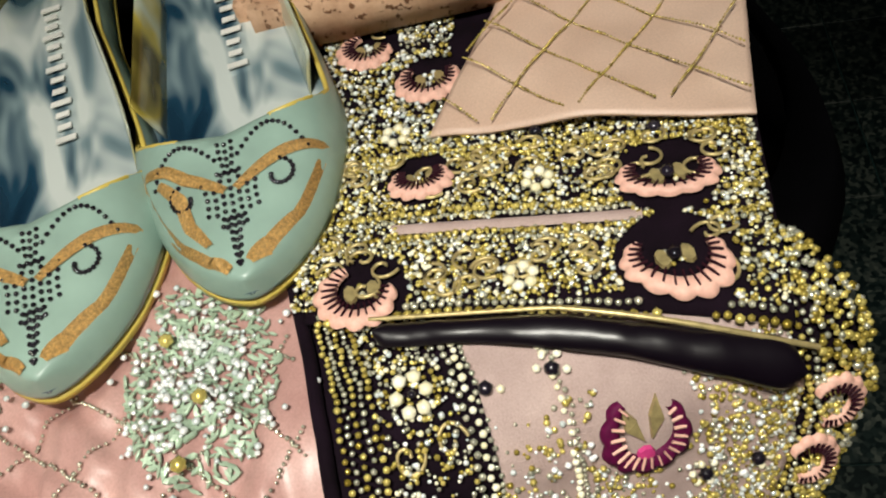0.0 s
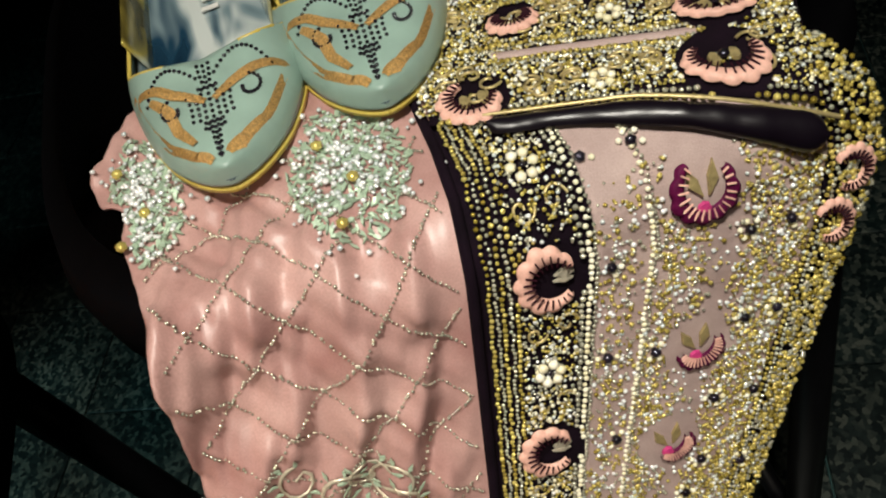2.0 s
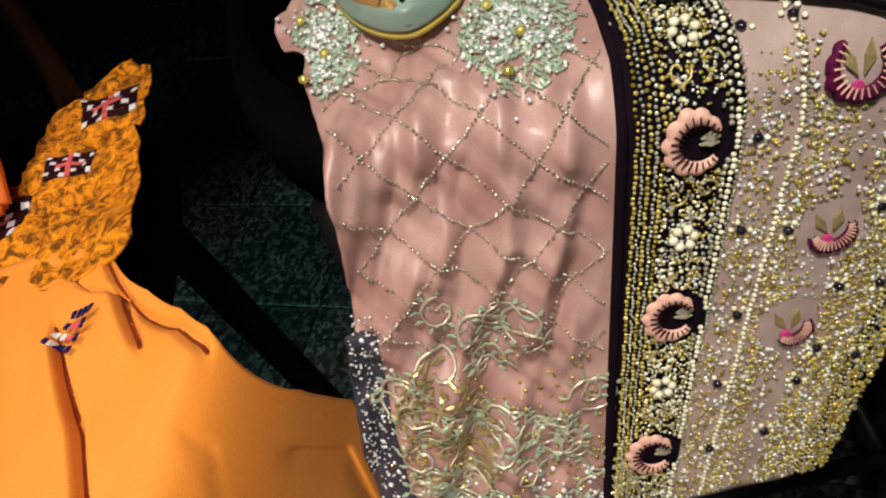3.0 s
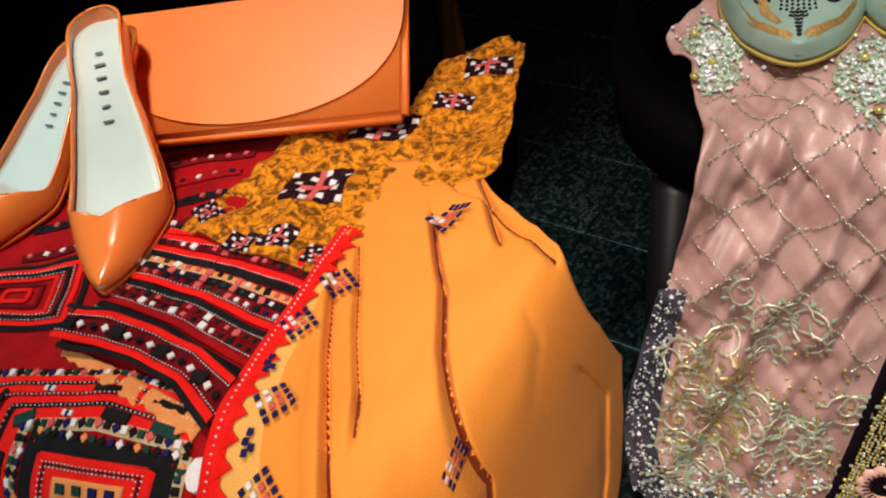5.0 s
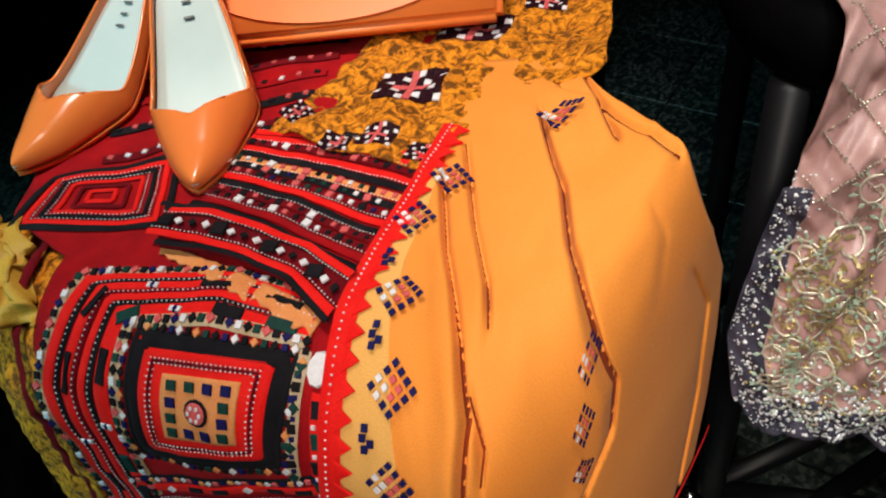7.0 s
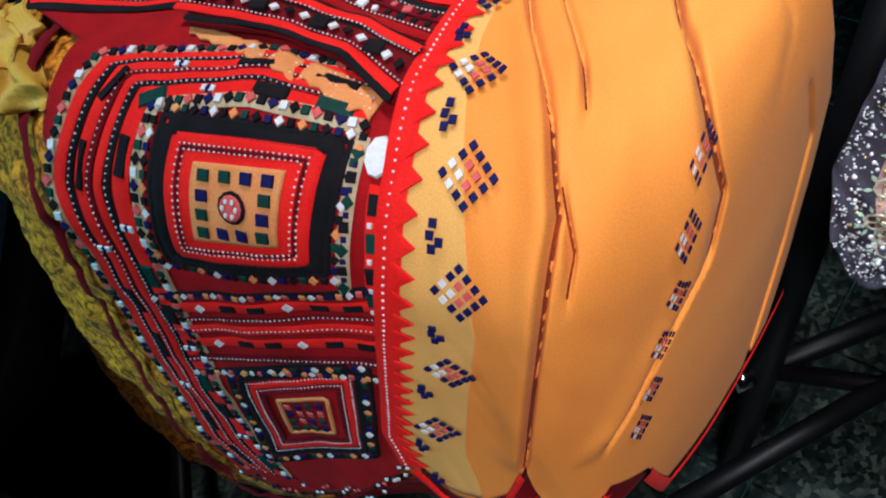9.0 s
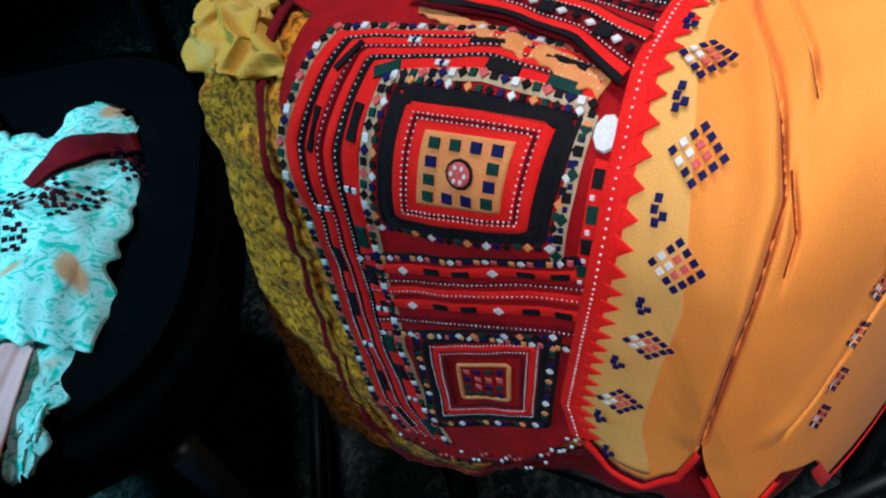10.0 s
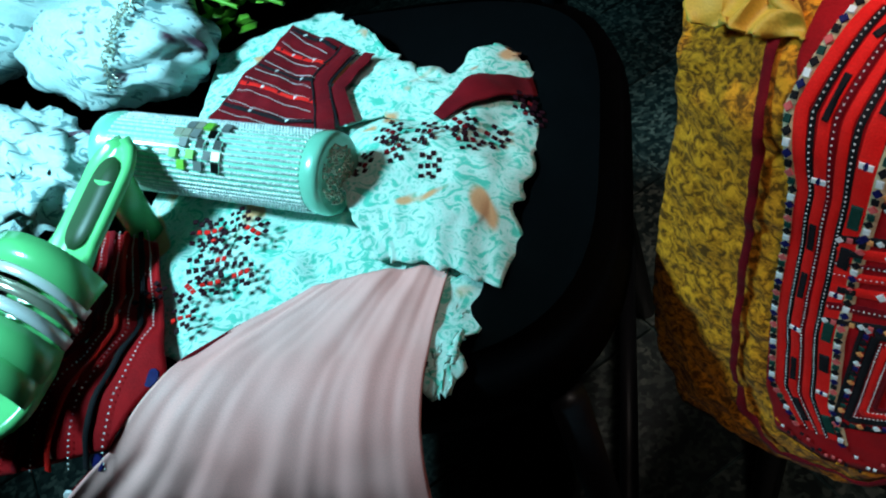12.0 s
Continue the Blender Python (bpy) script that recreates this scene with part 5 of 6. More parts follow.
cloth("chiffon_skirt", 2, CL, CR, "chiffon", dress, 0.004, 210, 120, chiffon_fold, "smooth apricot chiffon in deep pleats", edge=chiffon_edge)
cloth("cream_band", 2, CL[2:], [(u + 0.040 * min(1.0, 0.25 + 0.15 * i), s) for i, (u, s) in enumerate(CL[2:])], "cream", dress, 0.0046, 36, 100, chiffon_fold, "paler cream strip beside the edging", edge=lambda a, b: (0, 0.75 * (hem_s(0.056 + 0.04 * a) - 0.235) * max(0, (b - 0.75) / 0.25) ** 2))
ribbons("hem_piping", 2, [HEM[1:6], HEM[6:10], HEM[10:14]], 0.004, "red_bright", dress, 0.008, fold=cf, label="red hem piping", height=0.002)
# Thin dark strips along the main creases paint the shade of the pleats.
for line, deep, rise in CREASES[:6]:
    ribbons("seam_piping", 2, [line], 0.0011 if deep > 0.01 else 0.0008, "rust_thread", dress, 0.0050, fold=cf, label="dark rust strip for the shade in the pleat crease", height=0.0002, step=0.002)
cloth("underskirt", 2, [(-0.08, 0.28), (-0.06, 0.36)], [(0.215, 0.18), (0.19, 0.31)], "maroon", dress, -0.014, 40, 20, lambda u, s, a, b: wrinkle(u, s, 0.03, 0.008, 2), "maroon underskirt with mustard hem")


def diamond(u, s, size, lists, slim=1.0):
    """A cross-stitch diamond: checked dark and white on one half, rose with a dark rim on the other."""
    for i in range(4):
        for j in range(4):
            x, y = i + j - 3, i - j
            rim = i in (0, 3) or j in (0, 3)
            to = lists[0] if (rim and (i + j) % 2 == 0) or abs(y) == 3 else lists[1] if x < 0 else lists[0] if rim and x > 1 else lists[2]
            to.append([(u + x * size * slim + 0.62 * size * slim * c, s + y * size * 0.9 + 0.58 * size * d) for c, d in ((1, 0), (0, 1), (-1, 0), (0, -1))])


dk, wh, rs = [], [], []
for u, s in ((0.099, -0.080), (0.087, -0.048), (0.095, 0.002), (0.103, 0.040), (0.103, 0.079), (0.093, 0.130), (0.079, 0.186), (0.147, -0.134)):
    diamond(u, s, 0.0035, (dk, wh, rs))
for u, s in ((0.187, 0.057), (0.186, 0.084), (0.185, 0.114), (0.181, 0.143), (0.178, 0.178), (0.175, 0.206)):
    diamond(u, s, 0.0033, (dk, wh, rs), 0.36)
for u, s in ((0.080, -0.020), (0.088, 0.021), (0.090, 0.060), (0.088, 0.102), (0.076, 0.150), (0.066, 0.205), (0.070, 0.240)):
    dk += [square(u + x, s + y, 0.0023, 45) for x, y in ((0, 0), (0.004, 0.002), (0.001, 0.0045), (0.001, -0.004))]
for nm, polys, mat in (("dark_motif", dk, "navy_thread"), ("white_motif", wh, "white_thread"), ("rose_motif", rs, "rose_thread")):
    tagged(slabs(nm, 2, polys, mat, dress, 0.0068, 0.0008, cfm), kind="stuff")

# mustard scarf bunched across the top
scarf = thing("scarf", "mustard scarf with brown print and woven motifs on a dress", "scarf")


def scarf_fold(u, s, a=0, b=0):
    return 0.006 + wrinkle(u, s, 0.028, 0.008, 21) - 0.14 * max(0.0, -0.27 - s)


SCL = [(-0.036, -0.124), (-0.022, -0.156), (-0.006, -0.202), (0.005, -0.245), (0.039, -0.254), (0.084, -0.266), (0.080, -0.30), (0.081, -0.352), (0.122, -0.382)]
SCR = [(0.083, -0.089), (0.093, -0.13), (0.102, -0.164), (0.112, -0.176), (0.154, -0.174), (0.164, -0.183), (0.160, -0.24), (0.150, -0.30), (0.142, -0.366)]
cloth("scarf_cloth", 2, SCL, SCR, "mustard", scarf, 0.004, 50, 90, scarf_fold, edge=lambda a, b: (0.004 * noise.noise(Vector((a * 9, b * 9, 3))), 0.005 * noise.noise(Vector((a * 9, b * 9, 7)))))
cloth("scarf_border", 2, [(-0.036, -0.122), (0.0, -0.15)], [(0.02, -0.104), (0.080, -0.10)], "mustard", scarf, 0.0045, 30, 30, scarf_fold, "plain mustard scarf edge")
sk, sw, so = [], [], []
scf = lambda u, s: scarf_fold(u, s, 0.5)
for u0, s0, wu, ws, rot in ((0.070, -0.237, 0.024, 0.014, 0.1), (0.045, -0.170, 0.022, 0.017, -0.1), (0.124, -0.325, 0.018, 0.018, -0.2), (0.113, -0.270, 0.014, 0.010, -0.1), (0.040, -0.118, 0.012, 0.009, 0.1), (0.072, -0.108, 0.010, 0.008, 0.1), (0.015, -0.113, 0.010, 0.008, 0.1), (-0.022, -0.138, 0.009, 0.009, 0.6)):
    for i in range(-4, 5):
        for j in range(-3, 4):
            u, s = i * wu / 4.5, j * ws / 3.5
            u, s = u0 + u * math.cos(rot) - s * math.sin(rot), s0 + u * math.sin(rot) + s * math.cos(rot)
            (so if i == 0 or (j == 0 and abs(i) < 3) else sw if (i + 2 * j) % 5 == 0 else sk).append(square(u, s, wu / 6.2, 45))
for nm, polys, mat in (("dark_weave", sk, "thread_dark"), ("pale_weave", sw, "white_thread"), ("orange_weave", so, "rose_thread")):
    tagged(slabs(nm, 2, polys, mat, scarf, 0.0062, 0.0008, scf), kind="stuff")


# ---- mint printed dress ----
mint = thing("dress", "mint floral dress with maroon yoke and blush skirt on a chair", "dress")


def mfold(u, s, a=0, b=0):
    return 0.006 + wrinkle(u, s, 0.045, 0.007, 31)


ragged = lambda a, b: (0.012 * noise.noise(Vector((a * 5, b * 8, 11))) * abs(2 * a - 1), 0.012 * noise.noise(Vector((a * 8, b * 5, 17))))
cloth("bodice", 3, [(-0.16, -0.36), (-0.15, -0.27), (-0.16, -0.13), (-0.11, -0.02), (-0.062, -0.004)], [(0.0, -0.353), (0.08, -0.25), (0.10, -0.18), (0.112, -0.12), (0.106, -0.08)], "mint_print", mint, 0.002, 70, 80, mfold, "mint and white floral print bodice")
cloth("shoulder", 3, [(-0.142, -0.30), (-0.148, -0.351), (-0.104, -0.388), (-0.049, -0.403)], [(0.0, -0.23), (0.065, -0.25), (0.045, -0.30), (0.003, -0.355)], "mint_print", mint, 0.006, 50, 40, mfold, "crumpled mint print shoulder", edge=ragged)
cloth("sleeve", 3, [(0.0, -0.21), (0.02, -0.15), (0.05, -0.085)], [(0.164, -0.275), (0.156, -0.20), (0.151, -0.12), (0.142, -0.069)], "mint_print", mint, 0.012, 60, 50, lambda u, s, a, b: mfold(u, s) + 0.012 * math.sin(math.pi * b), "loose mint print sleeve", edge=ragged)
cloth("sleeve_end", 3, [(0.100, -0.09), (0.100, -0.03), (0.102, 0.014)], [(0.146, -0.075), (0.126, -0.035), (0.118, 0.012)], "mint_print", mint, 0.004, 24, 30, mfold, "hanging mint print cuff", edge=ragged)
cloth("collar", 3, [(0.04, -0.295), (0.085, -0.278), (0.098, -0.308), (0.128, -0.324)], [(0.04, -0.225), (0.09, -0.22), (0.13, -0.262), (0.162, -0.284)], "mint_print", mint, 0.014, 24, 24, mfold, "turned-up mint print collar", edge=ragged)
mf = lambda u, s: mfold(u, s)
cloth("yoke", 3, [(-0.084, -0.382), (-0.112, -0.31), (-0.132, -0.252)], [(-0.01, -0.33), (-0.032, -0.285), (-0.012, -0.212)], "maroon", mint, 0.011, 40, 40, mfold, "maroon embroidered yoke")
ribbons("yoke_band", 3, [[(-0.012, -0.322), (-0.030, -0.28), (-0.008, -0.215)], [(0.008, -0.315), (-0.013, -0.272), (0.008, -0.222)]], 0.013, "maroon", mint, 0.0145, fold=mf, label="maroon braided band")
ribbons("yoke_piping", 3, [[(-0.020, -0.327), (-0.038, -0.283), (-0.017, -0.212)], [(-0.002, -0.318), (-0.021, -0.276), (0.0, -0.22)]], 0.0022, "black_thread", mint, 0.0155, fold=mf)
cloth("neck_strip", 3, [(0.080, -0.222), (0.102, -0.262), (0.148, -0.288)], [(0.088, -0.214), (0.121, -0.243), (0.154, -0.268)], "maroon", mint, 0.020, 16, 16, mfold, "maroon facing")
cloth("side_panel", 3, [(-0.20, -0.13), (-0.20, -0.04), (-0.26, 0.07)], [(-0.126, -0.111), (-0.088, -0.03), (-0.075, 0.005), (-0.11, 0.045)], "red", mint, 0.012, 30, 50, mfold, "red embroidered side panel")
mk, mw, mr = [], [], []
for n in range(5):
    l = [(-0.19 + 0.012 * n, -0.12), (-0.185 + 0.02 * n, -0.03), (-0.24 + 0.028 * n, 0.055)]
    ribbons("panel_stripe", 3, [l], 0.0045, ("black_thread", "red_bright", "maroon", "red_bright", "black_thread")[n], mint, 0.0145, fold=mf)
    for i in range(10):
        u, s = along(l, (i + 0.5) / 10)
        rng.choice((mk, mw, mr)).append(square(u, s, 0.003, 45))
for n in range(5):
    a, b = (-0.080 - 0.010 * n, -0.370 + 0.025 * n), (-0.026 - 0.004 * (n == 2), -0.328 + 0.024 * n)
    ribbons("yoke_stripe", 3, [[a, b]], 0.004, "red_bright" if n % 2 else "black_thread", mint, 0.0135, fold=mf)
    for i in range(5):
        u, s = along([a, b], (i + 0.5) / 5)
        (mw if i % 2 else mk).append(square(u, s, 0.0022, 45))
# small tree-like stitched motifs
def tree(u, s, size, turn):
    ct, st = math.cos(turn), math.sin(turn)
    for x, y, r in ((0, 0, 1), (1, 0, 1), (2, 0, 1), (2.6, 0.9, 0.8), (2.6, -0.9, 0.8), (1.2, 1.4, 0.8), (1.2, -1.4, 0.8), (0.2, 1.9, 0.8), (0.2, -1.9, 0.8), (1.8, 2.1, 0.7), (1.8, -2.1, 0.7)):
        (mr if r == 1 and rng.random() < 0.6 else mk).append(square(u + size * (x * ct - y * st), s + size * (x * st + y * ct), size * 0.52, 45 + math.degrees(turn)))


for _ in range(12):
    tree(rng.uniform(-0.115, -0.045), rng.uniform(-0.125, -0.03), 0.0052, rng.uniform(-0.5, 1.0))
for nm, polys, mat in (("dark_stitching", mk, "thread_dark"), ("white_stitching", mw, "white_thread"), ("red_stitching", mr, "red_bright")):
    tagged(slabs(nm, 3, polys, mat, mint, 0.0135, 0.0009, mf), kind="stuff")
mk, mw, mr = [], [], []
for u, s in ((0.045, -0.199), (0.073, -0.196), (0.100, -0.208), (0.123, -0.203), (0.079, -0.162), (0.052, -0.175), (0.026, -0.17), (0.14, -0.25), (0.148, -0.235), (0.104, -0.19)):
    tree(u, s, 0.0052, rng.uniform(-0.4, 0.8))
slv = lambda u, s: mfold(u, s) + 0.010
for nm, polys, mat in (("sleeve_dark_stitching", mk, "thread_dark"), ("sleeve_red_stitching", mr, "maroon")):
    tagged(slabs(nm, 3, polys, mat, mint, 0.014, 0.0009, slv), kind="stuff")
# blush skirt over the front edge
BL = [(0.015, -0.063), (-0.031, -0.031), (-0.065, -0.005), (-0.08, 0.013), (-0.111, 0.047), (-0.158, 0.078), (-0.19, 0.17), (-0.20, 0.28)]
BR = [(0.107, -0.083), (0.103, -0.04), (0.103, 0.0), (0.103, 0.03), (0.105, 0.068), (0.108, 0.12), (0.11, 0.17), (0.12, 0.28)]
cloth("blush_skirt", 3, BL, BR, "blush", mint, 0.009, 90, 80, lambda u, s, a, b: 0.006 + (0.0011 * math.sin(a * 26 + 2 * math.sin(b * 4)) + 0.0008 * math.sin(a * 47 + 3 * b) + 0.0065 * noise.noise(Vector((a * 8, b * 0.8, 4))) + 0.0025 * noise.noise(Vector((a * 21, b * 1.0, 9)))) * (0.25 + 0.75 * min(1, b * 1.6)) + wrinkle(u, s, 0.06, 0.004, 41), "pale blush chiffon skirt in soft gathers")
ribbons("skirt_piping", 3, [BL[1:6]], 0.003, "maroon", mint, 0.014, label="dark red piping", height=0.002)
for u, s, r, mat in ((-0.084, 0.008, 0.006, "navy_thread"), (-0.120, 0.052, 0.005, "navy_thread"), (-0.101, 0.029, 0.0055, "white_thread"), (-0.150, 0.075, 0.006, "white_thread")):
    slabs("mirror_disc", 3, [disc(u, s, r, 10)], mat, mint, 0.016, 0.0016)
ydots = []
for n in range(9):
    a, b = (-0.080 - 0.0052 * n, -0.364 + 0.0128 * n), (-0.034, -0.322 + 0.0122 * n)
    ydots += [(u, s, 0.0007) for u, s in stitches([a, b], 0.0028)]
for l in ([(-0.010, -0.322), (-0.028, -0.28), (-0.006, -0.217)], [(0.010, -0.315), (-0.011, -0.272), (0.010, -0.224)]):
    ydots += [(u, s, 0.0007) for u, s in stitches(l, 0.0025)]
beads("yoke_stitching", 3, ydots, "white_dot", mint, 0.0135, mf, "white dotted stitching")
pdots = []
for n in range(6):
    l = [(-0.196 + 0.012 * n, -0.12), (-0.195 + 0.02 * n, -0.03), (-0.254 + 0.028 * n, 0.055)]
    pdots += [(u, s, 0.0008) for u, s in stitches(l, 0.0032)]
beads("panel_stitching", 3, pdots, "white_dot", mint, 0.0138, mf, "white dotted stitching")


# ---- cylinder clutch ----
cyl_a, cyl_b = Vector((-0.735, -0.309, 0.553)), Vector((-0.905, -0.435, 0.557))
axis = cyl_b - cyl_a
cyl = thing("cylinder_clutch", "mint cylinder clutch covered in crystals on the printed dress", "handbag", at=Matrix.Translation(cyl_a) @ axis.to_track_quat("Z", "X").to_matrix().to_4x4())
H, RC = axis.length, 0.031
n = 64
v, f = [], []
prof = [(0.0, 0.86), (0.0, 0.95), (0.004, 1.0), (0.012, 1.0), (0.014, 0.96), (H - 0.012, 0.96), (H - 0.01, 1.0), (H, 0.95)]
for z, r in prof:
    v += [(RC * r * math.cos(math.tau * i / n), RC * r * math.sin(math.tau * i / n), z) for i in range(n)]
for j in range(len(prof) - 1):
    f += [(j * n + i, j * n + (i + 1) % n, (j + 1) * n + (i + 1) % n, (j + 1) * n + i) for i in range(n)]
f += [tuple(range(n))[::-1], tuple((len(prof) - 1) * n + i for i in range(n))]
mesh_object("body", v, f, "pale_mint", cyl)
v, f = [], []
for i in range(44):
    a = math.tau * i / 44
    m = int((H - 0.03) / 0.0028)
    for j in range(m):
        b = len(v)
        c = np.array((RC * 0.965 * math.cos(a), RC * 0.965 * math.sin(a), 0.016 + j * 0.0028))
        v.extend(v0 * 0.00150 + c)
        f.extend([[b + q for q in ff] for ff in f0])
tagged(mesh_object("crystal_covering", v, f, "crystal", cyl, "close rows of small clear crystals"), kind="stuff")
up_a = (cyl.matrix_world.to_3x3().inverted() @ Vector((0.45, -0.2, 1))).normalized()
ang0 = math.atan2(up_a.y, up_a.x)
for i in range(5):
    for j in range(6):
        if (i + j) % 2 and rng.random() < 0.8:
            continue
        a = ang0 + (i - 2) * 0.26
        bm = bmesh.new()
        bmesh.ops.create_cube(bm, size=1, matrix=Matrix.Rotation(a, 4, "Z") @ Matrix.LocRotScale((RC * 1.02, 0, 0.085 + 0.008 * j), None, (0.003, 0.0072, 0.0072)))
        part("gem", bm, rng.choice(("leaf", "chrome", "silver_bead", "grey_letter")), cyl, smooth=False)
v, f = [], []
for _ in range(240):
    r, a = RC * 0.72 * math.sqrt(rng.random()), rng.uniform(0, math.tau)
    b = len(v)
    v.extend(v0 * rng.uniform(0.0008, 0.0018) + np.array((r * math.cos(a), r * math.sin(a), -0.0005)))
    f.extend([[b + q for q in ff] for ff in f0])
tagged(mesh_object("end_beadwork", v, f, "silver_bead", cyl, "crystal studded end"), kind="stuff")


# ---- green sandal ----
sandal = thing("sandal", "lime green open-back sandal with crystal bands on printed dress", "shoe", at=Matrix.Translation((-0.850, -0.425, 0.535)) @ pose(0, 0, 0, 0, 0, -56) @ Matrix.Scale(1.2, 4))
# sole: long rounded strip that falls from heel to toe, x from heel to toe
v, f = [], []
SN = 40
for i in range(SN + 1):
    t = i / SN
    x = 0.19 * t
    w = 0.017 + 0.018 * min(1, max(0, (t - 0.35) / 0.4))
    w *= math.sqrt(max(0.02, 1 - max(0, (0.12 - t) / 0.12) ** 2)) * math.sqrt(max(0.02, 1 - max(0, (t - 0.85) / 0.15) ** 2))
    z = 0.045 * (1 - t) ** 1.5
    for a in (-1, -0.7, 0, 0.7, 1):
        v.append((x, w * a, z + (0.006 if abs(a) == 1 else 0.0)))
for i in range(SN):
    for c in range(4):
        q = i * 5 + c
        f.append((q, q + 5, q + 6, q + 1))
thicken(mesh_object("sole", v, f, "green_plastic", sandal), 0.007, 0)
v, f = [], []
for i in range(21):
    t = i / 20
    x = 0.012 + 0.06 * t
    w = 0.0105 * math.sqrt(max(0.03, 1 - abs(2 * t - 1) ** 4))
    z = 0.045 * (1 - x / 0.19) ** 1.5 + 0.0048
    v += [(x, -w, z), (x, w, z)]
for i in range(20):
    f.append((2 * i, 2 * i + 2, 2 * i + 3, 2 * i + 1))
thicken(mesh_object("insole_pad", v, f, "dark_green", sandal, "dark heel pad"), 0.001, 0)
for n, (t0, mat) in enumerate(((0.46, "green_plastic"), (0.55, "crystal"), (0.60, "silver_bead"), (0.65, "crystal"), (0.70, "green_plastic"), (0.78, "green_plastic"))):
    v, f = [], []
    wdt = 0.019 if mat == "green_plastic" else 0.007
    for i in range(25):
        a = math.pi * i / 24
        for d in (0, 1):
            x = 0.19 * t0 + wdt * d
            v.append((x, 0.040 * math.cos(a), 0.012 + 0.034 * math.sin(a) * (1.05 - 0.35 * max(0, t0 - 0.5)) + 0.045 * (1 - t0) ** 1.5 * 0.6))
    for i in range(24):
        f.append((2 * i, 2 * i + 1, 2 * i + 3, 2 * i + 2))
    thicken(mesh_object("strap", v, f, mat, sandal, "crystal band" if mat != "green_plastic" else ""), 0.0025, 0)
tube([(0.02, 0, 0.04), (0.022, 0, 0.02), (0.024, 0, -0.012)], 0.011, "green_plastic", "heel", sandal, sides=14)

# ---- white cloth bundle ----
bundle = thing("cloth_bundle", "rolled white cotton cloth with sequin band beside a clutch", "cloth")


def roll(name, c, rx, ry, rz, yaw, mat, seed, amp=0.006):
    v, f = [], []
    nu, nv = 48, 32
    R = Euler((0, 0, radians(yaw))).to_matrix()
    for j in range(nv + 1):
        th = math.pi * j / nv
        for i in range(nu):
            ph = math.tau * i / nu
            d = Vector((math.sin(th) * math.cos(ph), math.sin(th) * math.sin(ph), math.cos(th)))
            h = 1 + amp / rz * (noise.noise(d * 2.2 + Vector((seed, 0, 0))) + 0.7 * abs(noise.noise(Vector((d.x * 3, d.y * 9, d.z * 5)) + Vector((seed, 3, 0)))) + 0.45 * math.sin(17 * d.y + 4 * d.x + 7 * noise.noise(d * 2 + Vector((seed, 3, 0)))))
            p = R @ Vector((d.x * rx * h, d.y * ry * h, d.z * rz * h))
            v.append(Vector(c) + p)
    for j in range(nv):
        for i in range(nu):
            f.append((j * nu + i, (j + 1) * nu + i, (j + 1) * nu + (i + 1) % nu, j * nu + (i + 1) % nu))
    return mesh_object(name, v, f, mat, bundle, uv=[(p.x, p.y + p.z) for p in v])


roll("rolled_cloth", (-1.07, -0.385, 0.548), 0.10, 0.064, 0.050, 40, "white_print", 1, 0.007)
roll("folded_end", (-1.0, -0.52, 0.53), 0.10, 0.06, 0.032, 25, "white_print", 5, 0.009)
roll("upper_fold", (-1.24, -0.43, 0.56), 0.10, 0.12, 0.06, 10, "white_print", 9, 0.008)
band = [Vector((-1.07, -0.385, 0.548)) + Euler((0, 0, radians(40))).to_matrix() @ Vector((0.030 + 0.012 * math.sin(a), 0.060 * math.cos(a), 0.049 * math.sin(a))) for a in [math.pi * i / 40 for i in range(41)]]
v, f = [], []
for p in band:
    for _ in range(9):
        b = len(v)
        v.extend(v0 * 0.0013 + np.array(p + Vector((rng.uniform(-0.006, 0.006), rng.uniform(-0.006, 0.006), 0.003))))
        f.extend([[b + q for q in ff] for ff in f0])
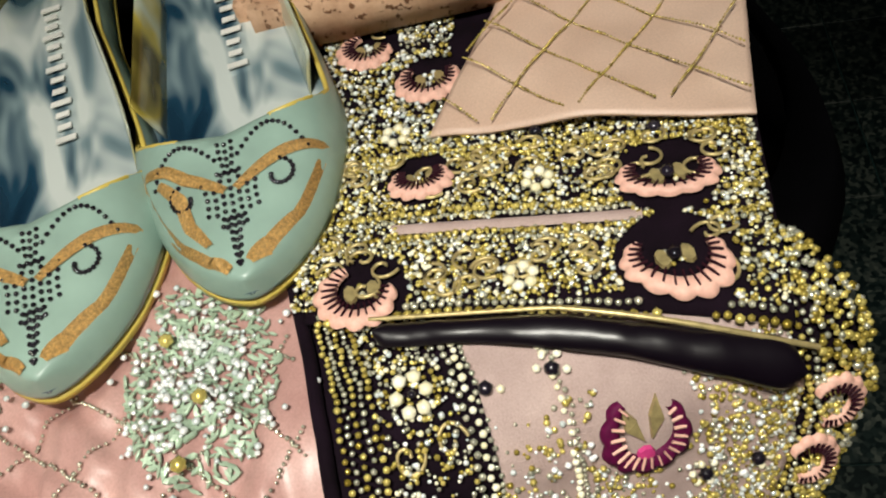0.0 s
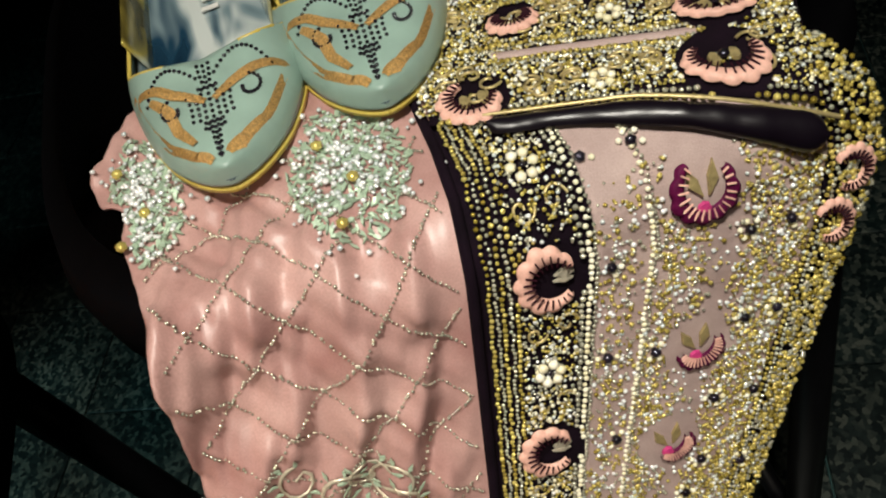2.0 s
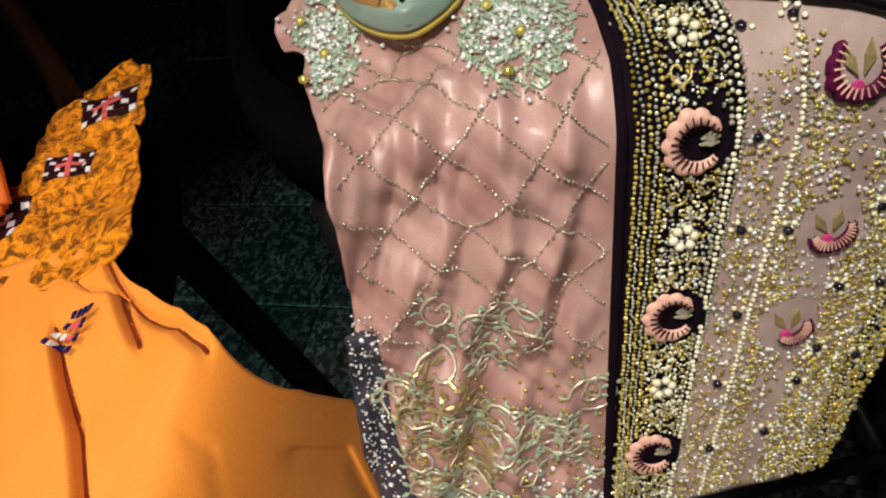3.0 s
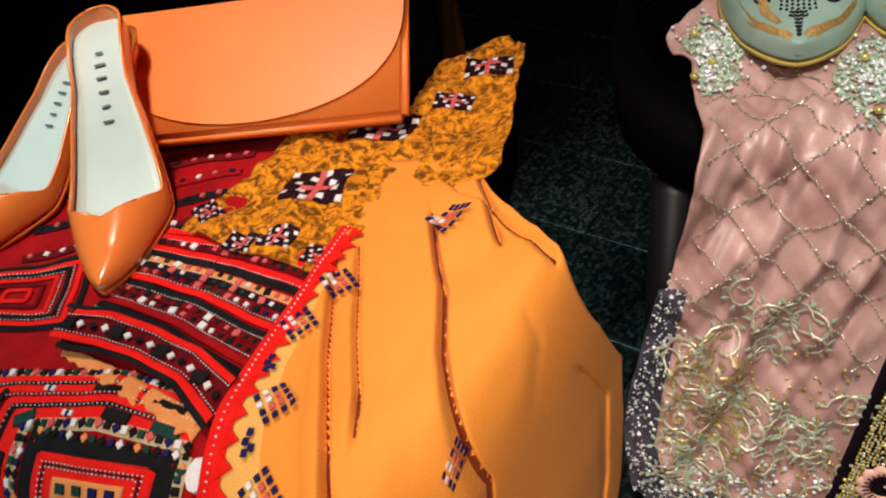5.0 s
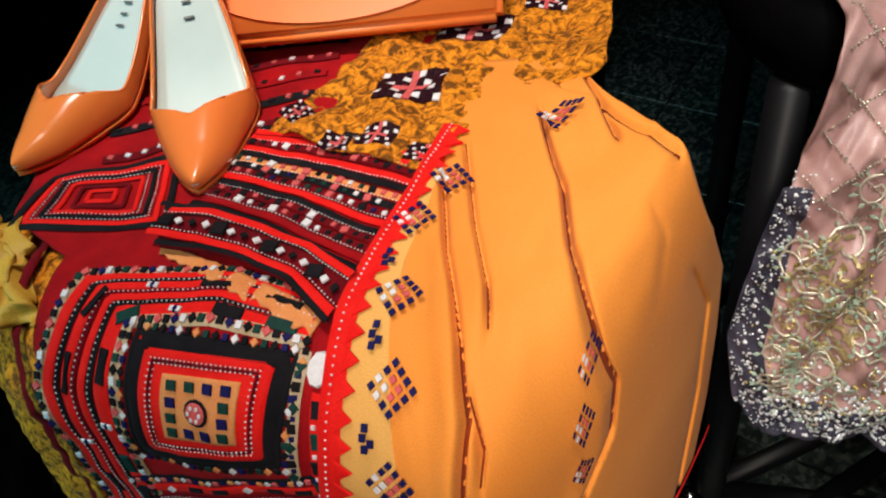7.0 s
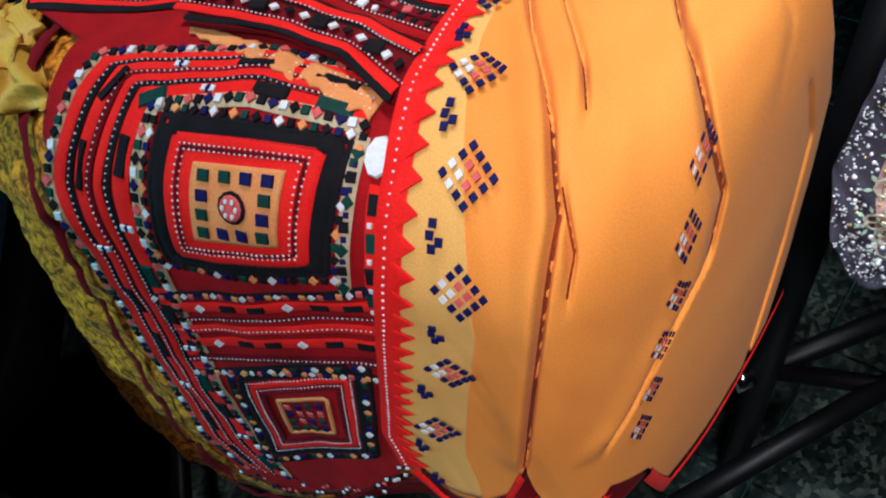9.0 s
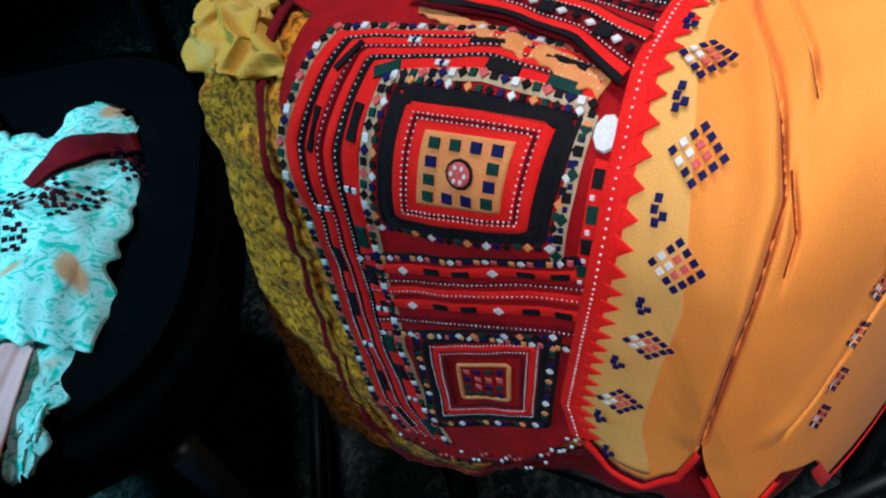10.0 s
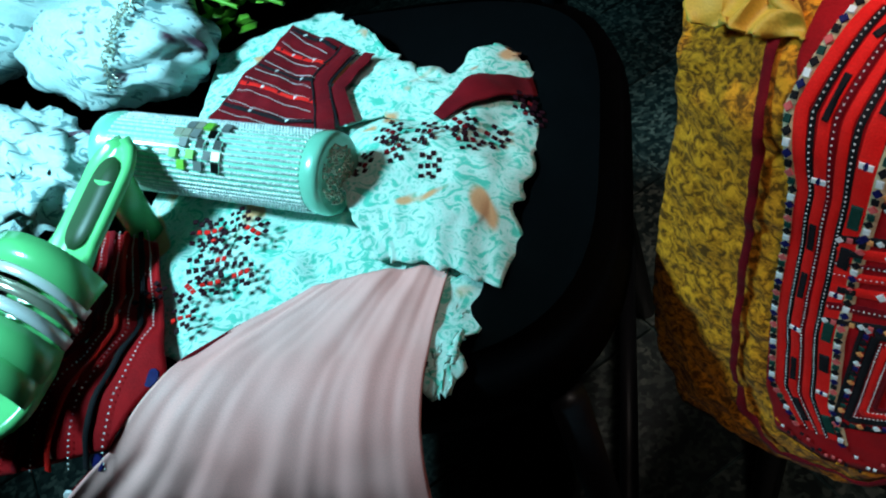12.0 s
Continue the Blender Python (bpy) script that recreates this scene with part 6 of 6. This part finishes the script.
tagged(mesh_object("sequin_band", v, f, "silver_bead", bundle, "grey sequin band"), kind="stuff")

# ---- plant behind the chair ----
plant = thing("potted_plant", "bright green leafy plant with thin stems behind the cloth", "plant")
lv, lf = [], []
for i in range(130):
    c = Vector((rng.uniform(-1.26, -1.03), 0, rng.uniform(0.505, 0.56)))
    c.y = -0.27 - 0.2 * (c.x + 1.05) * -0.8 + rng.uniform(-0.06, 0.06) - 0.02
    a, t, l = rng.uniform(0, math.tau), rng.uniform(-0.5, 0.5), rng.uniform(0.016, 0.030)
    d = Vector((math.cos(a), math.sin(a), t)).normalized()
    sd = d.cross(Vector((0, 0, 1))).normalized()
    b = len(lv)
    lv += [c, c + d * l * 0.5 + sd * l * 0.32, c + d * l * 1.1, c + d * l * 0.5 - sd * l * 0.32, c + d * l * 0.55 + Vector((0, 0, -0.003))]
    lf += [(b, b + 1, b + 4), (b + 1, b + 2, b + 4), (b + 2, b + 3, b + 4), (b + 3, b, b + 4)]
thicken(mesh_object("foliage", lv, lf, "leaf", plant), 0.0006, 0)
for i in range(7):
    a = Vector((rng.uniform(-1.2, -1.1), rng.uniform(-0.32, -0.24), 0.52))
    tube([a, a + Vector((0.05, 0.01, 0.03)), a + Vector((0.13, 0.03, 0.035))], 0.002, "leaf", "stem", plant)


# ---- floor tiles ----
TS = 0.2
me = bpy.data.meshes.new("tile")
bm = bmesh.new()
bmesh.ops.create_cube(bm, size=1, matrix=Matrix.LocRotScale((0, 0, -0.004), None, (TS - 0.003, TS - 0.003, 0.008)))
bmesh.ops.bevel(bm, geom=[e for e in bm.edges if all(vv.co.z > -0.001 for vv in e.verts)], offset=0.001, segments=1, affect="EDGES")
bm.to_mesh(me)
bm.free()
me.materials.append(M["terrazzo"])
for i in range(15):
    for j in range(15):
        ob = new("tile", me)
        ob.parent = floor
        ob.matrix_basis = Matrix.Translation((-1.9 + TS * i, -0.9 + TS * j, rng.uniform(-0.0006, 0.0006))) @ pose(0, 0, 0, 0, 0, 0)
